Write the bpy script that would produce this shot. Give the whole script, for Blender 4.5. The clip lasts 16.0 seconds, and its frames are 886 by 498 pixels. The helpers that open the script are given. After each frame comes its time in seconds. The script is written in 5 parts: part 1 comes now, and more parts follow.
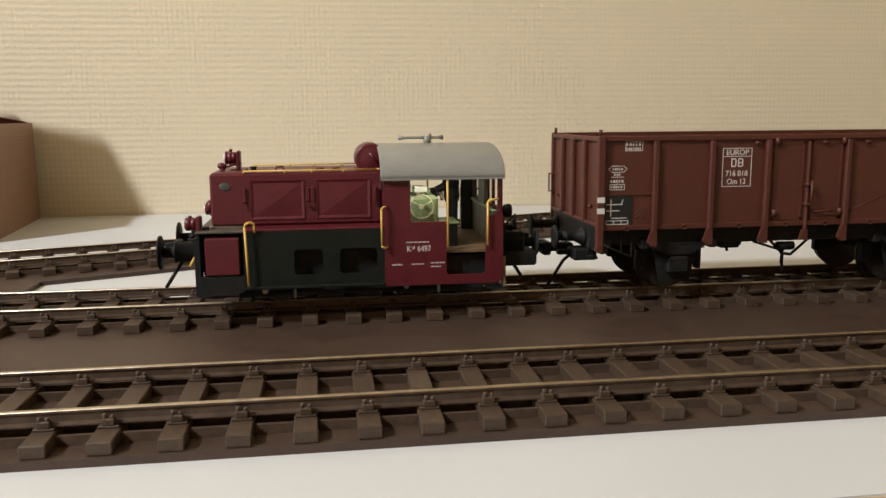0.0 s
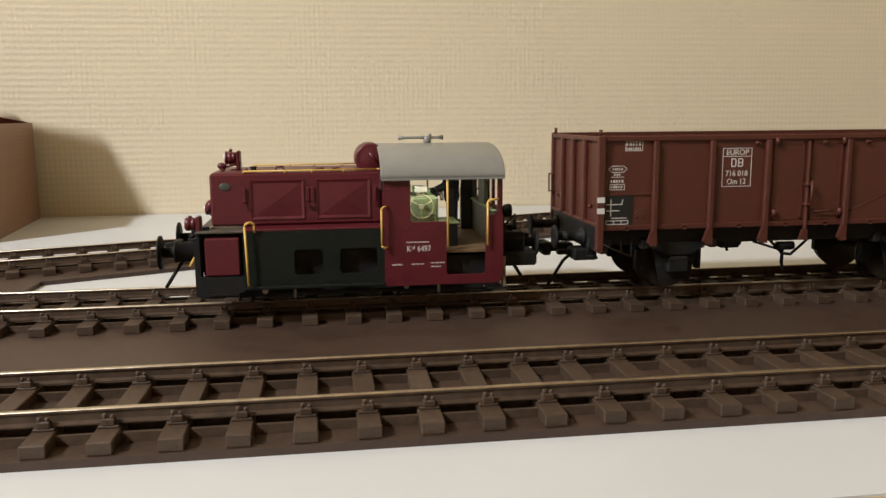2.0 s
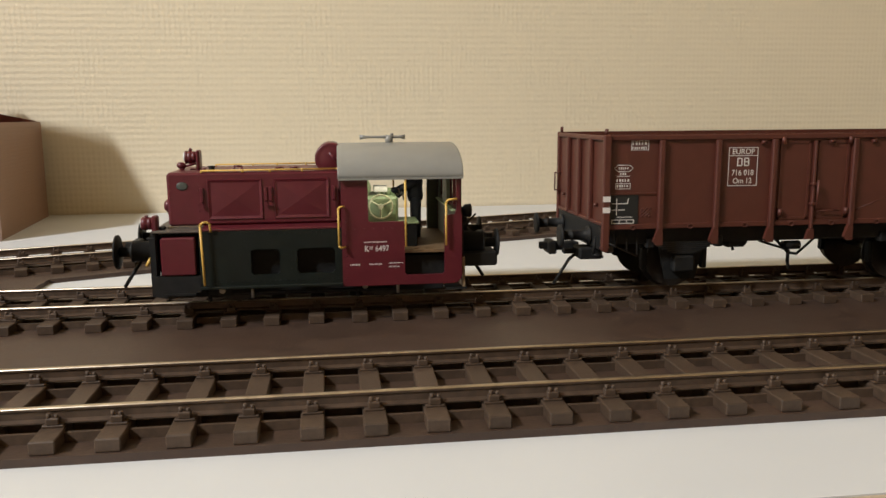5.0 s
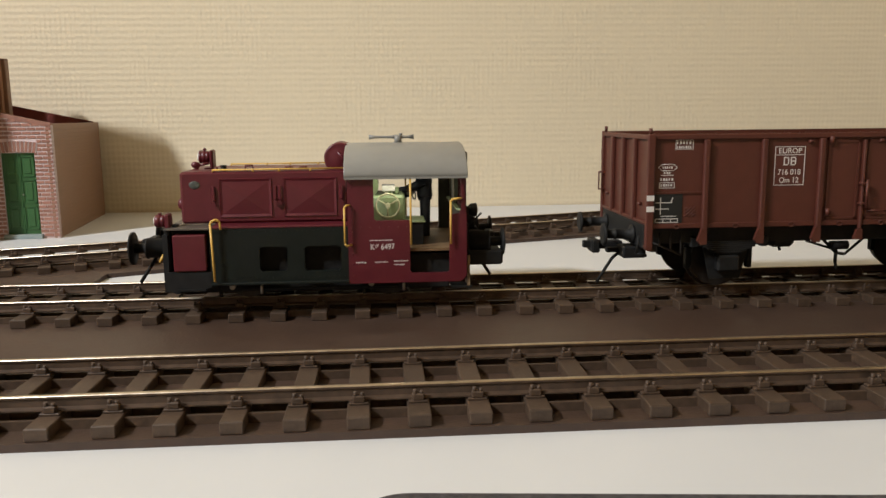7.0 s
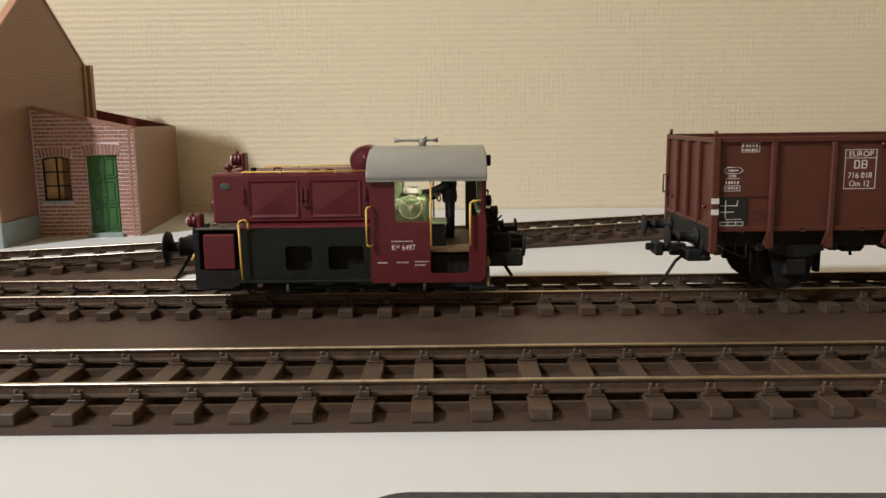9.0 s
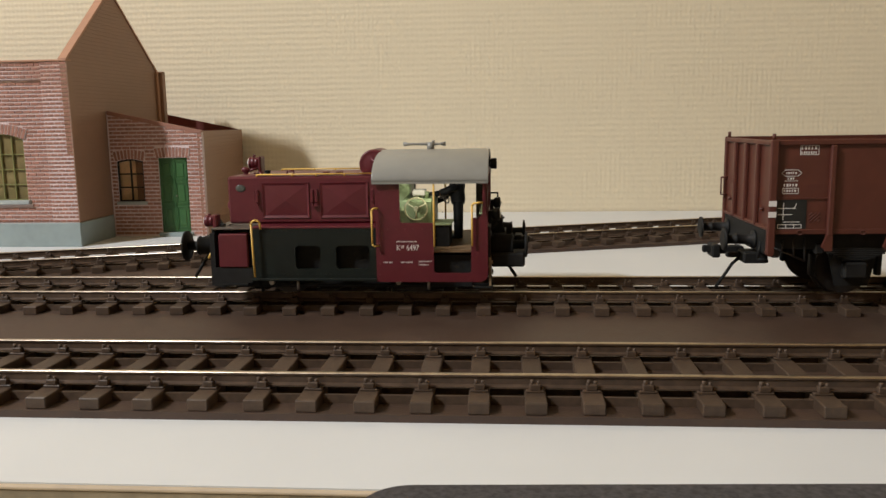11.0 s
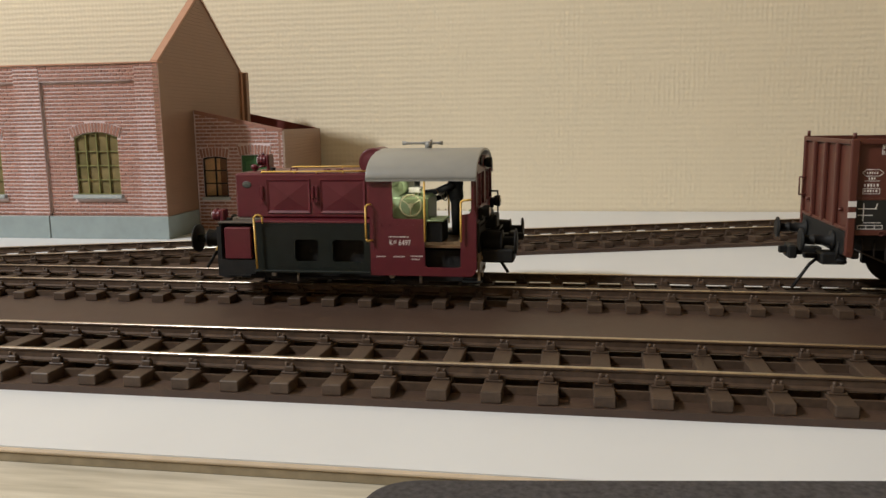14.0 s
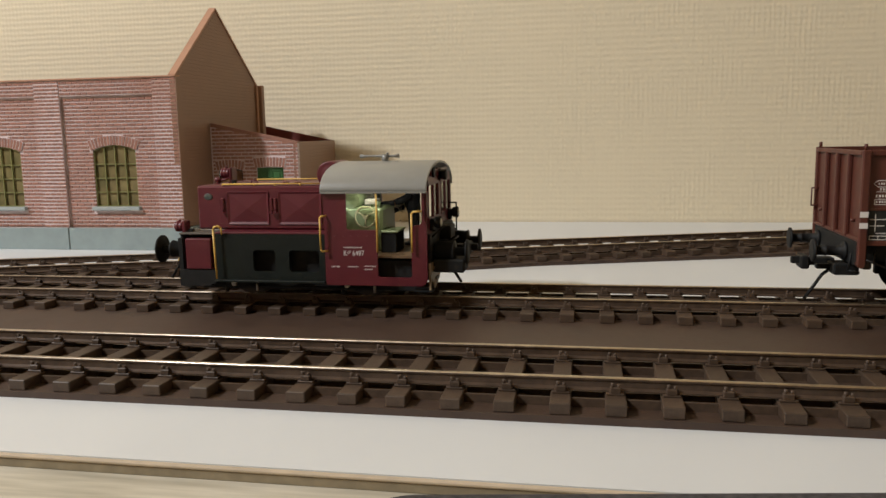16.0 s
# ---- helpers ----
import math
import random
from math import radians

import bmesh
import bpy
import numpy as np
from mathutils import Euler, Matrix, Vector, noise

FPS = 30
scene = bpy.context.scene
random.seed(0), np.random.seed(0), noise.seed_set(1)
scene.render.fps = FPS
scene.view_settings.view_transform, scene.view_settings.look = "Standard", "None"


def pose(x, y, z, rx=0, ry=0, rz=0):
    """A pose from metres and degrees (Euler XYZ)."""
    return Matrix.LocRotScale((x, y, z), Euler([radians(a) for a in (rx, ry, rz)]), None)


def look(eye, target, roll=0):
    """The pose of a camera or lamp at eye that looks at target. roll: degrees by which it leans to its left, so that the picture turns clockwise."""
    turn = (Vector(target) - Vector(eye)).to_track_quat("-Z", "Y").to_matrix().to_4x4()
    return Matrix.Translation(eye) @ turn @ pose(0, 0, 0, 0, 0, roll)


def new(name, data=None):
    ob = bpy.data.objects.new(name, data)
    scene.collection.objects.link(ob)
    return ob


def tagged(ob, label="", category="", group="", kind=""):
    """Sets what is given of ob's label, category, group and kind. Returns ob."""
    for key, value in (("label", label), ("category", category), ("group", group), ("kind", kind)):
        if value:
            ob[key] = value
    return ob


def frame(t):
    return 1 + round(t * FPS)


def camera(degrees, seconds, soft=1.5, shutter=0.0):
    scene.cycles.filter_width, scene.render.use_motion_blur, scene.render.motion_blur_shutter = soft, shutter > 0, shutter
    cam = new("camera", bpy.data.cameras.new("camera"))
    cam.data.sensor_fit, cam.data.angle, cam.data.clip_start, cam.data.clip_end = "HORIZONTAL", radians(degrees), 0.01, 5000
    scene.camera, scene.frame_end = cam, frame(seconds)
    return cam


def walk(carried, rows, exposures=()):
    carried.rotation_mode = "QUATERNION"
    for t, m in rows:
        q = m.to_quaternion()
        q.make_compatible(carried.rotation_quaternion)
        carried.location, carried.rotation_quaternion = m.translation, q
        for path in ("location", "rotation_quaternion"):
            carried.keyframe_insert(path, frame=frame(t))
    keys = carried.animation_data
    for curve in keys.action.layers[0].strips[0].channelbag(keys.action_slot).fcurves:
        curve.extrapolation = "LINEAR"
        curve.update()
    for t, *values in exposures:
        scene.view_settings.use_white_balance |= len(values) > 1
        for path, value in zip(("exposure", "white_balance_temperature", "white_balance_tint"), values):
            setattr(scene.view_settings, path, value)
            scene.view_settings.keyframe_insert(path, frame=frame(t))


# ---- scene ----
cam = camera(58.0, 16.0, soft=1.5)
# seconds, place, heading, tilt, lean
PATH = [
    (0, 0.1022, -0.2144, 0.0743, -7.911, -9.456, 0.435),
    (1, 0.1022, -0.2144, 0.0742, -7.911, -9.448, 0.437),
    (2, 0.1022, -0.2144, 0.0743, -7.911, -9.457, 0.438),
    (2.5, 0.1022, -0.2144, 0.0742, -7.917, -9.430, 0.436),
    (3, 0.1022, -0.2144, 0.0741, -7.879, -9.428, 0.357),
    (5.5, 0.1019, -0.2162, 0.0744, -7.149, -9.554, 0.451),
    (6, 0.1018, -0.2175, 0.0744, -6.353, -9.540, 0.492),
    (6.5, 0.1017, -0.2192, 0.0744, -5.159, -9.528, 0.538),
    (7, 0.1017, -0.2205, 0.0743, -4.245, -9.504, 0.550),
    (7.5, 0.1016, -0.2221, 0.0746, -2.840, -9.519, 0.616),
    (8, 0.1014, -0.2241, 0.0746, -1.510, -9.447, 0.658),
    (8.5, 0.1015, -0.2265, 0.0748, -0.070, -9.368, 0.747),
    (9, 0.1014, -0.2270, 0.0747, 0.362, -9.288, 0.696),
    (11.5, 0.1015, -0.2373, 0.0750, 5.577, -8.974, 0.931),
    (12, 0.1017, -0.2380, 0.0748, 6.416, -8.958, 0.921),
    (12.5, 0.1018, -0.2394, 0.0750, 7.340, -9.048, 0.906),
    (13, 0.1020, -0.2409, 0.0747, 8.251, -8.965, 0.882),
    (13.5, 0.1018, -0.2425, 0.0747, 9.169, -8.916, 0.812),
    (14, 0.1020, -0.2432, 0.0747, 9.696, -8.997, 0.843),
    (14.5, 0.1020, -0.2433, 0.0747, 9.691, -8.887, 0.856),
    (15, 0.1020, -0.2436, 0.0749, 9.727, -8.845, 0.898),
    (15.5, 0.1024, -0.2448, 0.0749, 10.166, -8.528, 0.940),
    (16, 0.1027, -0.2467, 0.0753, 10.669, -8.203, 1.045),
]


def eye_pose(x, y, z, yaw, tilt, lean):
    a, b = radians(yaw), radians(tilt)
    way = Vector((-math.sin(a) * math.cos(b), math.cos(a) * math.cos(b), math.sin(b)))
    e = Vector((x, y, z))
    return look(e, e + way, -lean)


walk(cam, [(r[0], eye_pose(*r[1:])) for r in PATH], [(0, -0.05), (7, -0.09), (9, -0.14), (11.5, -0.23), (14.5, -0.31), (16, -0.36)])

# ---- light: a room lamp with two bulbs, up and to the left of the layout ----
world = bpy.data.worlds.new("room_world")
scene.world = world
world.use_nodes = True
world.node_tree.nodes["Background"].inputs[0].default_value = (1.0, 0.98, 0.95, 1)
world.node_tree.nodes["Background"].inputs[1].default_value = 0.02


def lamp(name, place, target, power, size, colour):
    d = bpy.data.lights.new(name, "AREA")
    d.shape, d.size, d.energy, d.color = "DISK", size, power, colour
    ob = new(name, d)
    ob.matrix_world = look(place, target)
    return ob


lamp("lamp_bulb_light", (-0.854, -0.442, 0.902), (0.0, 0.2, 0.03), 11.2, 0.06, (0.985, 0.995, 1.02))
lamp("lamp_bulb_light", (-1.449, -1.062, 1.569), (0.0, 0.2, 0.03), 28.5, 0.12, (0.985, 0.995, 1.02))


# ---- materials ----
def material(name, base, rough=0.5, metal=0.0, vary=0.15, scale=200.0, bump=0.0, bscale=None, island=0.0, spec=0.5, stain=0.0, stain_scale=25.0, stain_col=None):
    m = bpy.data.materials.new(name)
    m.use_nodes = True
    nt = m.node_tree
    nd, ln = nt.nodes, nt.links
    b = nd["Principled BSDF"]
    b.inputs["Roughness"].default_value = rough
    b.inputs["Metallic"].default_value = metal
    b.inputs["Specular IOR Level"].default_value = spec
    co = nd.new("ShaderNodeTexCoord")
    n1 = nd.new("ShaderNodeTexNoise")
    n1.inputs["Scale"].default_value = scale
    n1.inputs["Detail"].default_value = 6
    ln.new(co.outputs["Object"], n1.inputs["Vector"])
    ramp = nd.new("ShaderNodeMapRange")
    ramp.inputs["From Min"].default_value, ramp.inputs["From Max"].default_value = 0.3, 0.7
    ramp.inputs["To Min"].default_value, ramp.inputs["To Max"].default_value = 1 - vary, 1 + vary
    ln.new(n1.outputs["Fac"], ramp.inputs["Value"])
    val = ramp.outputs[0]
    if island:
        g = nd.new("ShaderNodeNewGeometry")
        oi = nd.new("ShaderNodeObjectInfo")
        ad = nd.new("ShaderNodeMath")
        ad.operation = "ADD"
        ln.new(g.outputs["Random Per Island"], ad.inputs[0])
        ln.new(oi.outputs["Random"], ad.inputs[1])
        fr = nd.new("ShaderNodeMath")
        fr.operation = "FRACT"
        ln.new(ad.outputs[0], fr.inputs[0])
        r2 = nd.new("ShaderNodeMapRange")
        r2.inputs["To Min"].default_value, r2.inputs["To Max"].default_value = 1 - island, 1 + island
        ln.new(fr.outputs[0], r2.inputs["Value"])
        mu = nd.new("ShaderNodeMath")
        mu.operation = "MULTIPLY"
        ln.new(val, mu.inputs[0])
        ln.new(r2.outputs[0], mu.inputs[1])
        val = mu.outputs[0]
    mix = nd.new("ShaderNodeMix")
    mix.data_type, mix.blend_type = "RGBA", "MULTIPLY"
    mix.inputs[0].default_value = 1.0
    mix.inputs[6].default_value = (*base, 1)
    ln.new(val, mix.inputs[7])
    col = mix.outputs[2]
    if stain:
        n2 = nd.new("ShaderNodeTexNoise")
        n2.inputs["Scale"].default_value = stain_scale
        n2.inputs["Detail"].default_value = 5
        ln.new(co.outputs["Object"], n2.inputs["Vector"])
        r3 = nd.new("ShaderNodeMapRange")
        r3.inputs["From Min"].default_value, r3.inputs["From Max"].default_value = 0.45, 0.75
        r3.inputs["To Max"].default_value = stain
        ln.new(n2.outputs["Fac"], r3.inputs["Value"])
        mx = nd.new("ShaderNodeMix")
        mx.data_type = "RGBA"
        ln.new(r3.outputs[0], mx.inputs[0])
        ln.new(col, mx.inputs[6])
        mx.inputs[7].default_value = (*(stain_col or [c * 0.5 for c in base]), 1)
        col = mx.outputs[2]
    ln.new(col, b.inputs["Base Color"])
    rr = nd.new("ShaderNodeMapRange")
    rr.inputs["To Min"].default_value, rr.inputs["To Max"].default_value = max(0.02, rough - 0.08), min(1, rough + 0.08)
    ln.new(n1.outputs["Fac"], rr.inputs["Value"])
    ln.new(rr.outputs[0], b.inputs["Roughness"])
    if bump:
        nb = nd.new("ShaderNodeTexNoise")
        nb.inputs["Scale"].default_value = bscale or scale * 3
        nb.inputs["Detail"].default_value = 4
        ln.new(co.outputs["Object"], nb.inputs["Vector"])
        bp = nd.new("ShaderNodeBump")
        bp.inputs["Strength"].default_value = 0.6
        bp.inputs["Distance"].default_value = bump
        ln.new(nb.outputs["Fac"], bp.inputs["Height"])
        ln.new(bp.outputs[0], b.inputs["Normal"])
    return m


def wallpaper_material():
    """Painted glass-fibre wallpaper: a coarse plain weave, about 5 mm a thread."""
    m = bpy.data.materials.new("woven_wallpaper")
    m.use_nodes = True
    nd, ln = m.node_tree.nodes, m.node_tree.links
    b = nd["Principled BSDF"]
    b.inputs["Roughness"].default_value = 0.75
    b.inputs["Specular IOR Level"].default_value = 0.3
    co = nd.new("ShaderNodeTexCoord")
    wob = nd.new("ShaderNodeTexNoise")
    wob.inputs["Scale"].default_value = 60
    wob.inputs["Detail"].default_value = 3
    ln.new(co.outputs["Object"], wob.inputs["Vector"])
    ws = nd.new("ShaderNodeVectorMath")
    ws.operation = "MULTIPLY_ADD"
    ws.inputs[1].default_value = (0.0018, 0.0, 0.0018)
    ln.new(wob.outputs["Color"], ws.inputs[0])
    ln.new(co.outputs["Object"], ws.inputs[2])
    heights = []
    for direction, pitch in (("Z", 0.0050), ("X", 0.0041)):
        w = nd.new("ShaderNodeTexWave")
        w.bands_direction = direction
        w.inputs["Scale"].default_value = 0.314 / pitch
        w.inputs["Distortion"].default_value = 0.5
        w.inputs["Detail"].default_value = 1
        w.inputs["Detail Scale"].default_value = 2
        ln.new(ws.outputs[0], w.inputs["Vector"])
        heights.append(w.outputs["Fac"])
    k = nd.new("ShaderNodeMath")
    k.operation = "MULTIPLY_ADD"
    k.inputs[1].default_value = 0.52
    fade = nd.new("ShaderNodeTexNoise")
    fade.inputs["Scale"].default_value = 22
    fade.inputs["Detail"].default_value = 3
    ln.new(co.outputs["Object"], fade.inputs["Vector"])
    fr = nd.new("ShaderNodeMapRange")
    fr.inputs["From Min"].default_value, fr.inputs["From Max"].default_value = 0.35, 0.65
    fr.inputs["To Min"].default_value, fr.inputs["To Max"].default_value = 0.5, 1.1
    ln.new(fade.outputs["Fac"], fr.inputs["Value"])
    fm = nd.new("ShaderNodeMath")
    fm.operation = "MULTIPLY"
    ln.new(heights[1], fm.inputs[0])
    ln.new(fr.outputs[0], fm.inputs[1])
    ln.new(fm.outputs[0], k.inputs[0])
    weft = nd.new("ShaderNodeMath")
    weft.operation = "MULTIPLY"
    weft.inputs[1].default_value = 0.75
    ln.new(heights[0], weft.inputs[0])
    ln.new(weft.outputs[0], k.inputs[2])
    grain = nd.new("ShaderNodeTexNoise")
    grain.inputs["Scale"].default_value = 500
    ln.new(co.outputs["Object"], grain.inputs["Vector"])
    k2 = nd.new("ShaderNodeMath")
    k2.operation = "MULTIPLY_ADD"
    k2.inputs[1].default_value = 0.5
    ln.new(grain.outputs["Fac"], k2.inputs[0])
    ln.new(k.outputs[0], k2.inputs[2])
    bp = nd.new("ShaderNodeBump")
    bp.inputs["Strength"].default_value = 0.38
    bp.inputs["Distance"].default_value = 0.0007
    ln.new(k2.outputs[0], bp.inputs["Height"])
    ln.new(bp.outputs[0], b.inputs["Normal"])
    big = nd.new("ShaderNodeTexNoise")
    big.inputs["Scale"].default_value = 7
    ln.new(co.outputs["Object"], big.inputs["Vector"])
    cr = nd.new("ShaderNodeMix")
    cr.data_type = "RGBA"
    cr.inputs[6].default_value = (0.685, 0.600, 0.435, 1)
    cr.inputs[7].default_value = (0.735, 0.645, 0.470, 1)
    ln.new(big.outputs["Fac"], cr.inputs[0])
    ln.new(cr.outputs[2], b.inputs["Base Color"])
    return m


M_WALL = wallpaper_material()
# unseen room surfaces, bright and warm so their bounce fills the shadows
M_ROOM = material("warm_bounce_paint", (0.86, 0.72, 0.50), 0.8, vary=0.04, scale=6)
M_FLOOR = material("warm_bounce_floor", (0.45, 0.34, 0.22), 0.6, vary=0.12, scale=12, stain=0.3, stain_scale=4)
M_TABLE = material("white_laminate", (0.665, 0.685, 0.69), 0.45, vary=0.025, scale=18, stain=0.05, stain_scale=9, stain_col=(0.62, 0.58, 0.5))
M_EDGE = material("edge_veneer", (0.52, 0.42, 0.30), 0.75, vary=0.12, scale=90)
M_EDGE_DARK = material("raw_board_edge", (0.27, 0.22, 0.14), 0.8, vary=0.2, scale=200)
M_MAT = material("brown_underlay", (0.062, 0.037, 0.025), 0.50, vary=0.16, scale=120, bump=0.0002, bscale=900, stain=0.35, stain_scale=22, stain_col=(0.046, 0.029, 0.021))
M_SLEEPER = material("sleeper_plastic", (0.072, 0.047, 0.031), 0.50, spec=0.35, vary=0.2, scale=500, bump=0.00018, bscale=1400, island=0.12)
M_RAIL = material("rail_head_metal", (0.62, 0.55, 0.45), 0.32, metal=1.0, vary=0.12, scale=300, stain=0.25, stain_scale=60, stain_col=(0.28, 0.22, 0.15))
M_RAIL_SIDE = material("browned_rail_side", (0.085, 0.055, 0.036), 0.5, metal=0.2, vary=0.25, scale=300)
M_BRICK = material("kit_brick", (0.300, 0.140, 0.098), 0.6, vary=0.12, scale=300, island=0.15)
M_MORTAR = material("pale_mortar", (0.64, 0.535, 0.53), 0.75, vary=0.12, scale=200, stain=0.8, stain_scale=20, stain_col=(0.42, 0.23, 0.155))
M_BRICK_RAW = material("unpainted_brick_plastic", (0.285, 0.165, 0.107), 0.5, vary=0.06, scale=100, island=0.05)
M_INSIDE = material("dark_red_plastic_inside", (0.16, 0.035, 0.028), 0.45, vary=0.1, scale=80)
M_PLINTH = material("grey_blue_plinth", (0.25, 0.30, 0.295), 0.6, vary=0.08, scale=120)
M_SILL = material("grey_sill", (0.33, 0.36, 0.35), 0.6, vary=0.08, scale=200)
M_GREEN_DOOR = material("green_door_paint", (0.030, 0.105, 0.028), 0.45, vary=0.1, scale=200)
M_WIN_FRAME = material("olive_window_bars", (0.19, 0.185, 0.06), 0.5, vary=0.1, scale=200)


# ---- mesh helpers ----
def box(bm, x0, x1, y0, y1, z0, z1, bevel=0.0, m=None, mi=0):
    r = bmesh.ops.create_cube(bm, size=1.0)
    vs = r["verts"]
    t = Matrix.Translation(((x0 + x1) / 2, (y0 + y1) / 2, (z0 + z1) / 2)) @ Matrix.Diagonal((abs(x1 - x0), abs(y1 - y0), abs(z1 - z0), 1))
    bmesh.ops.transform(bm, matrix=(m @ t) if m else t, verts=vs)
    fs = {f for v in vs for f in v.link_faces}
    for f in fs:
        f.material_index = mi
    if bevel:
        es = list({e for v in vs for e in v.link_edges})
        bmesh.ops.bevel(bm, geom=es, offset=bevel, segments=1, affect="EDGES")
    return bm


def rod(bm, a, b, r, seg=10, r2=None, smooth=True):
    a, b = Vector(a), Vector(b)
    d = b - a
    q = d.to_track_quat("Z", "Y").to_matrix().to_4x4()
    res = bmesh.ops.create_cone(bm, cap_ends=True, segments=seg, radius1=r, radius2=r if r2 is None else r2, depth=d.length, matrix=Matrix.Translation((a + b) / 2) @ q)
    if smooth:
        for f in {f for v in res["verts"] for f in v.link_faces}:
            f.smooth = len(f.verts) == 4
    return bm


def bar(bm, pts, r, seg=6):
    """A bent round bar through the points."""
    for p, q in zip(pts, pts[1:]):
        rod(bm, p, q, r, seg)
    for p in pts[1:-1]:
        bmesh.ops.create_icosphere(bm, subdivisions=1, radius=r * 1.02, matrix=Matrix.Translation(p))
    return bm


def ring(bm, centre, axis, R, r, seg=24, sub=6):
    q = Vector(axis).to_track_quat("Z", "Y").to_matrix().to_4x4()
    m = Matrix.Translation(centre) @ q
    rows = []
    for i in range(seg):
        a = 2 * math.pi * i / seg
        rows.append([bm.verts.new(m @ Vector(((R + r * math.cos(b)) * math.cos(a), (R + r * math.cos(b)) * math.sin(a), r * math.sin(b)))) for b in [2 * math.pi * j / sub for j in range(sub)]])
    for i in range(seg):
        for j in range(sub):
            f = bm.faces.new((rows[i][j], rows[(i + 1) % seg][j], rows[(i + 1) % seg][(j + 1) % sub], rows[i][(j + 1) % sub]))
            f.smooth = True
    return bm


def lathe(bm, profile, place, axis, seg=20):
    """Turns (radius, along) pairs round the axis at place."""
    q = Vector(axis).to_track_quat("Z", "Y").to_matrix().to_4x4()
    m = Matrix.Translation(place) @ q
    rows = []
    for r, h in profile:
        rows.append([bm.verts.new(m @ Vector((max(r, 1e-6) * math.cos(2 * math.pi * i / seg), max(r, 1e-6) * math.sin(2 * math.pi * i / seg), h))) for i in range(seg)])
    for a, b in zip(rows, rows[1:]):
        for i in range(seg):
            f = bm.faces.new((a[i], a[(i + 1) % seg], b[(i + 1) % seg], b[i]))
            f.smooth = True
    bm.faces.new(rows[0][::-1])
    bm.faces.new(rows[-1])
    return bm


def plate(bm, outline, y0, y1, mi=0):
    """An upright plate with an outline in x, z between two depths."""
    a = [bm.verts.new((x, y0, z)) for x, z in outline]
    b = [bm.verts.new((x, y1, z)) for x, z in outline]
    n = len(a)
    fs = [bm.faces.new(a), bm.faces.new(b[::-1])] + [bm.faces.new((a[i], b[i], b[(i + 1) % n], a[(i + 1) % n])) for i in range(n)]
    for f in fs:
        f.material_index = mi
    bmesh.ops.recalc_face_normals(bm, faces=fs)
    return bm


def mesh_of(name, bm, mats):
    me = bpy.data.meshes.new(name)
    bmesh.ops.recalc_face_normals(bm, faces=bm.faces[:])
    bm.to_mesh(me)
    bm.free()
    for m in (mats if isinstance(mats, (list, tuple)) else [mats]):
        me.materials.append(m)
    return me


def part(name, bm, mat, parent=None, label="", kind=""):
    ob = new(name, mesh_of(name, bm, mat))
    if parent:
        ob.parent = parent
    return tagged(ob, label=label, kind=kind)


def thing(name, place, label, category, group="", kind=""):
    ob = new(name)
    ob.empty_display_size = 0.01
    ob.matrix_basis = pose(*place)
    return tagged(ob, label, category, group, kind)


def B():
    return bmesh.new()


# ---- room and table ----
TOP = -0.006      # white board top
DESK = -0.0099    # desk top under the board
WALL_Y = 0.485


def slab(name, x0, x1, y0, y1, z0, z1, mat, label, category, bevel=0.0):
    ob = part(name, box(B(), x0, x1, y0, y1, z0, z1, bevel), mat)
    return tagged(ob, label, category, kind="structure")


slab("wall_north", -2.4, 2.4, WALL_Y, WALL_Y + 0.1, -0.75, 1.75, M_WALL, "cream wall with coarse woven glass-fibre wallpaper", "wall")
# unseen shell added round the layout; it only reflects light back
slab("wall_south", -2.4, 2.4, -2.6, -2.5, -0.75, 1.75, M_ROOM, "unseen cream wall, added to bounce warm light", "wall")
slab("wall_west", -2.5, -2.4, -2.6, WALL_Y + 0.1, -0.75, 1.75, M_ROOM, "unseen cream wall, added to bounce warm light", "wall")
slab("wall_east", 2.4, 2.5, -2.6, WALL_Y + 0.1, -0.75, 1.75, M_ROOM, "unseen cream wall, added to bounce warm light", "wall")
slab("ceiling", -2.5, 2.5, -2.6, WALL_Y + 0.1, 1.75, 1.85, M_ROOM, "unseen pale ceiling, added to bounce warm light", "ceiling")
slab("floor", -2.5, 2.5, -2.6, WALL_Y + 0.1, -0.85, -0.75, M_FLOOR, "unseen pale floor, added to bounce warm light", "floor")
# the white layout board with its two-layer front edge
board = thing("layout_board", (0, 0, 0), "white laminated board with a pale wooden front edge", "board", kind="structure")
part("board_top", box(B(), -0.9, 1.0, -0.0691, WALL_Y - 0.001, TOP - 0.003, TOP), M_TABLE, board)
part("edge_strip", box(B(), -0.9, 1.0, -0.0705, -0.0691, TOP - 0.0014, TOP - 0.0002, 0.0004), M_EDGE, board, "pale beige veneer strip")
part("edge_strip", box(B(), -0.9, 1.0, -0.0701, -0.0691, DESK, TOP - 0.0014, 0.0002), M_EDGE_DARK, board, "dull brown raw board edge")
part("board_core", box(B(), -0.9, 1.0, -0.0691, WALL_Y - 0.001, DESK, TOP - 0.003), M_EDGE_DARK, board)


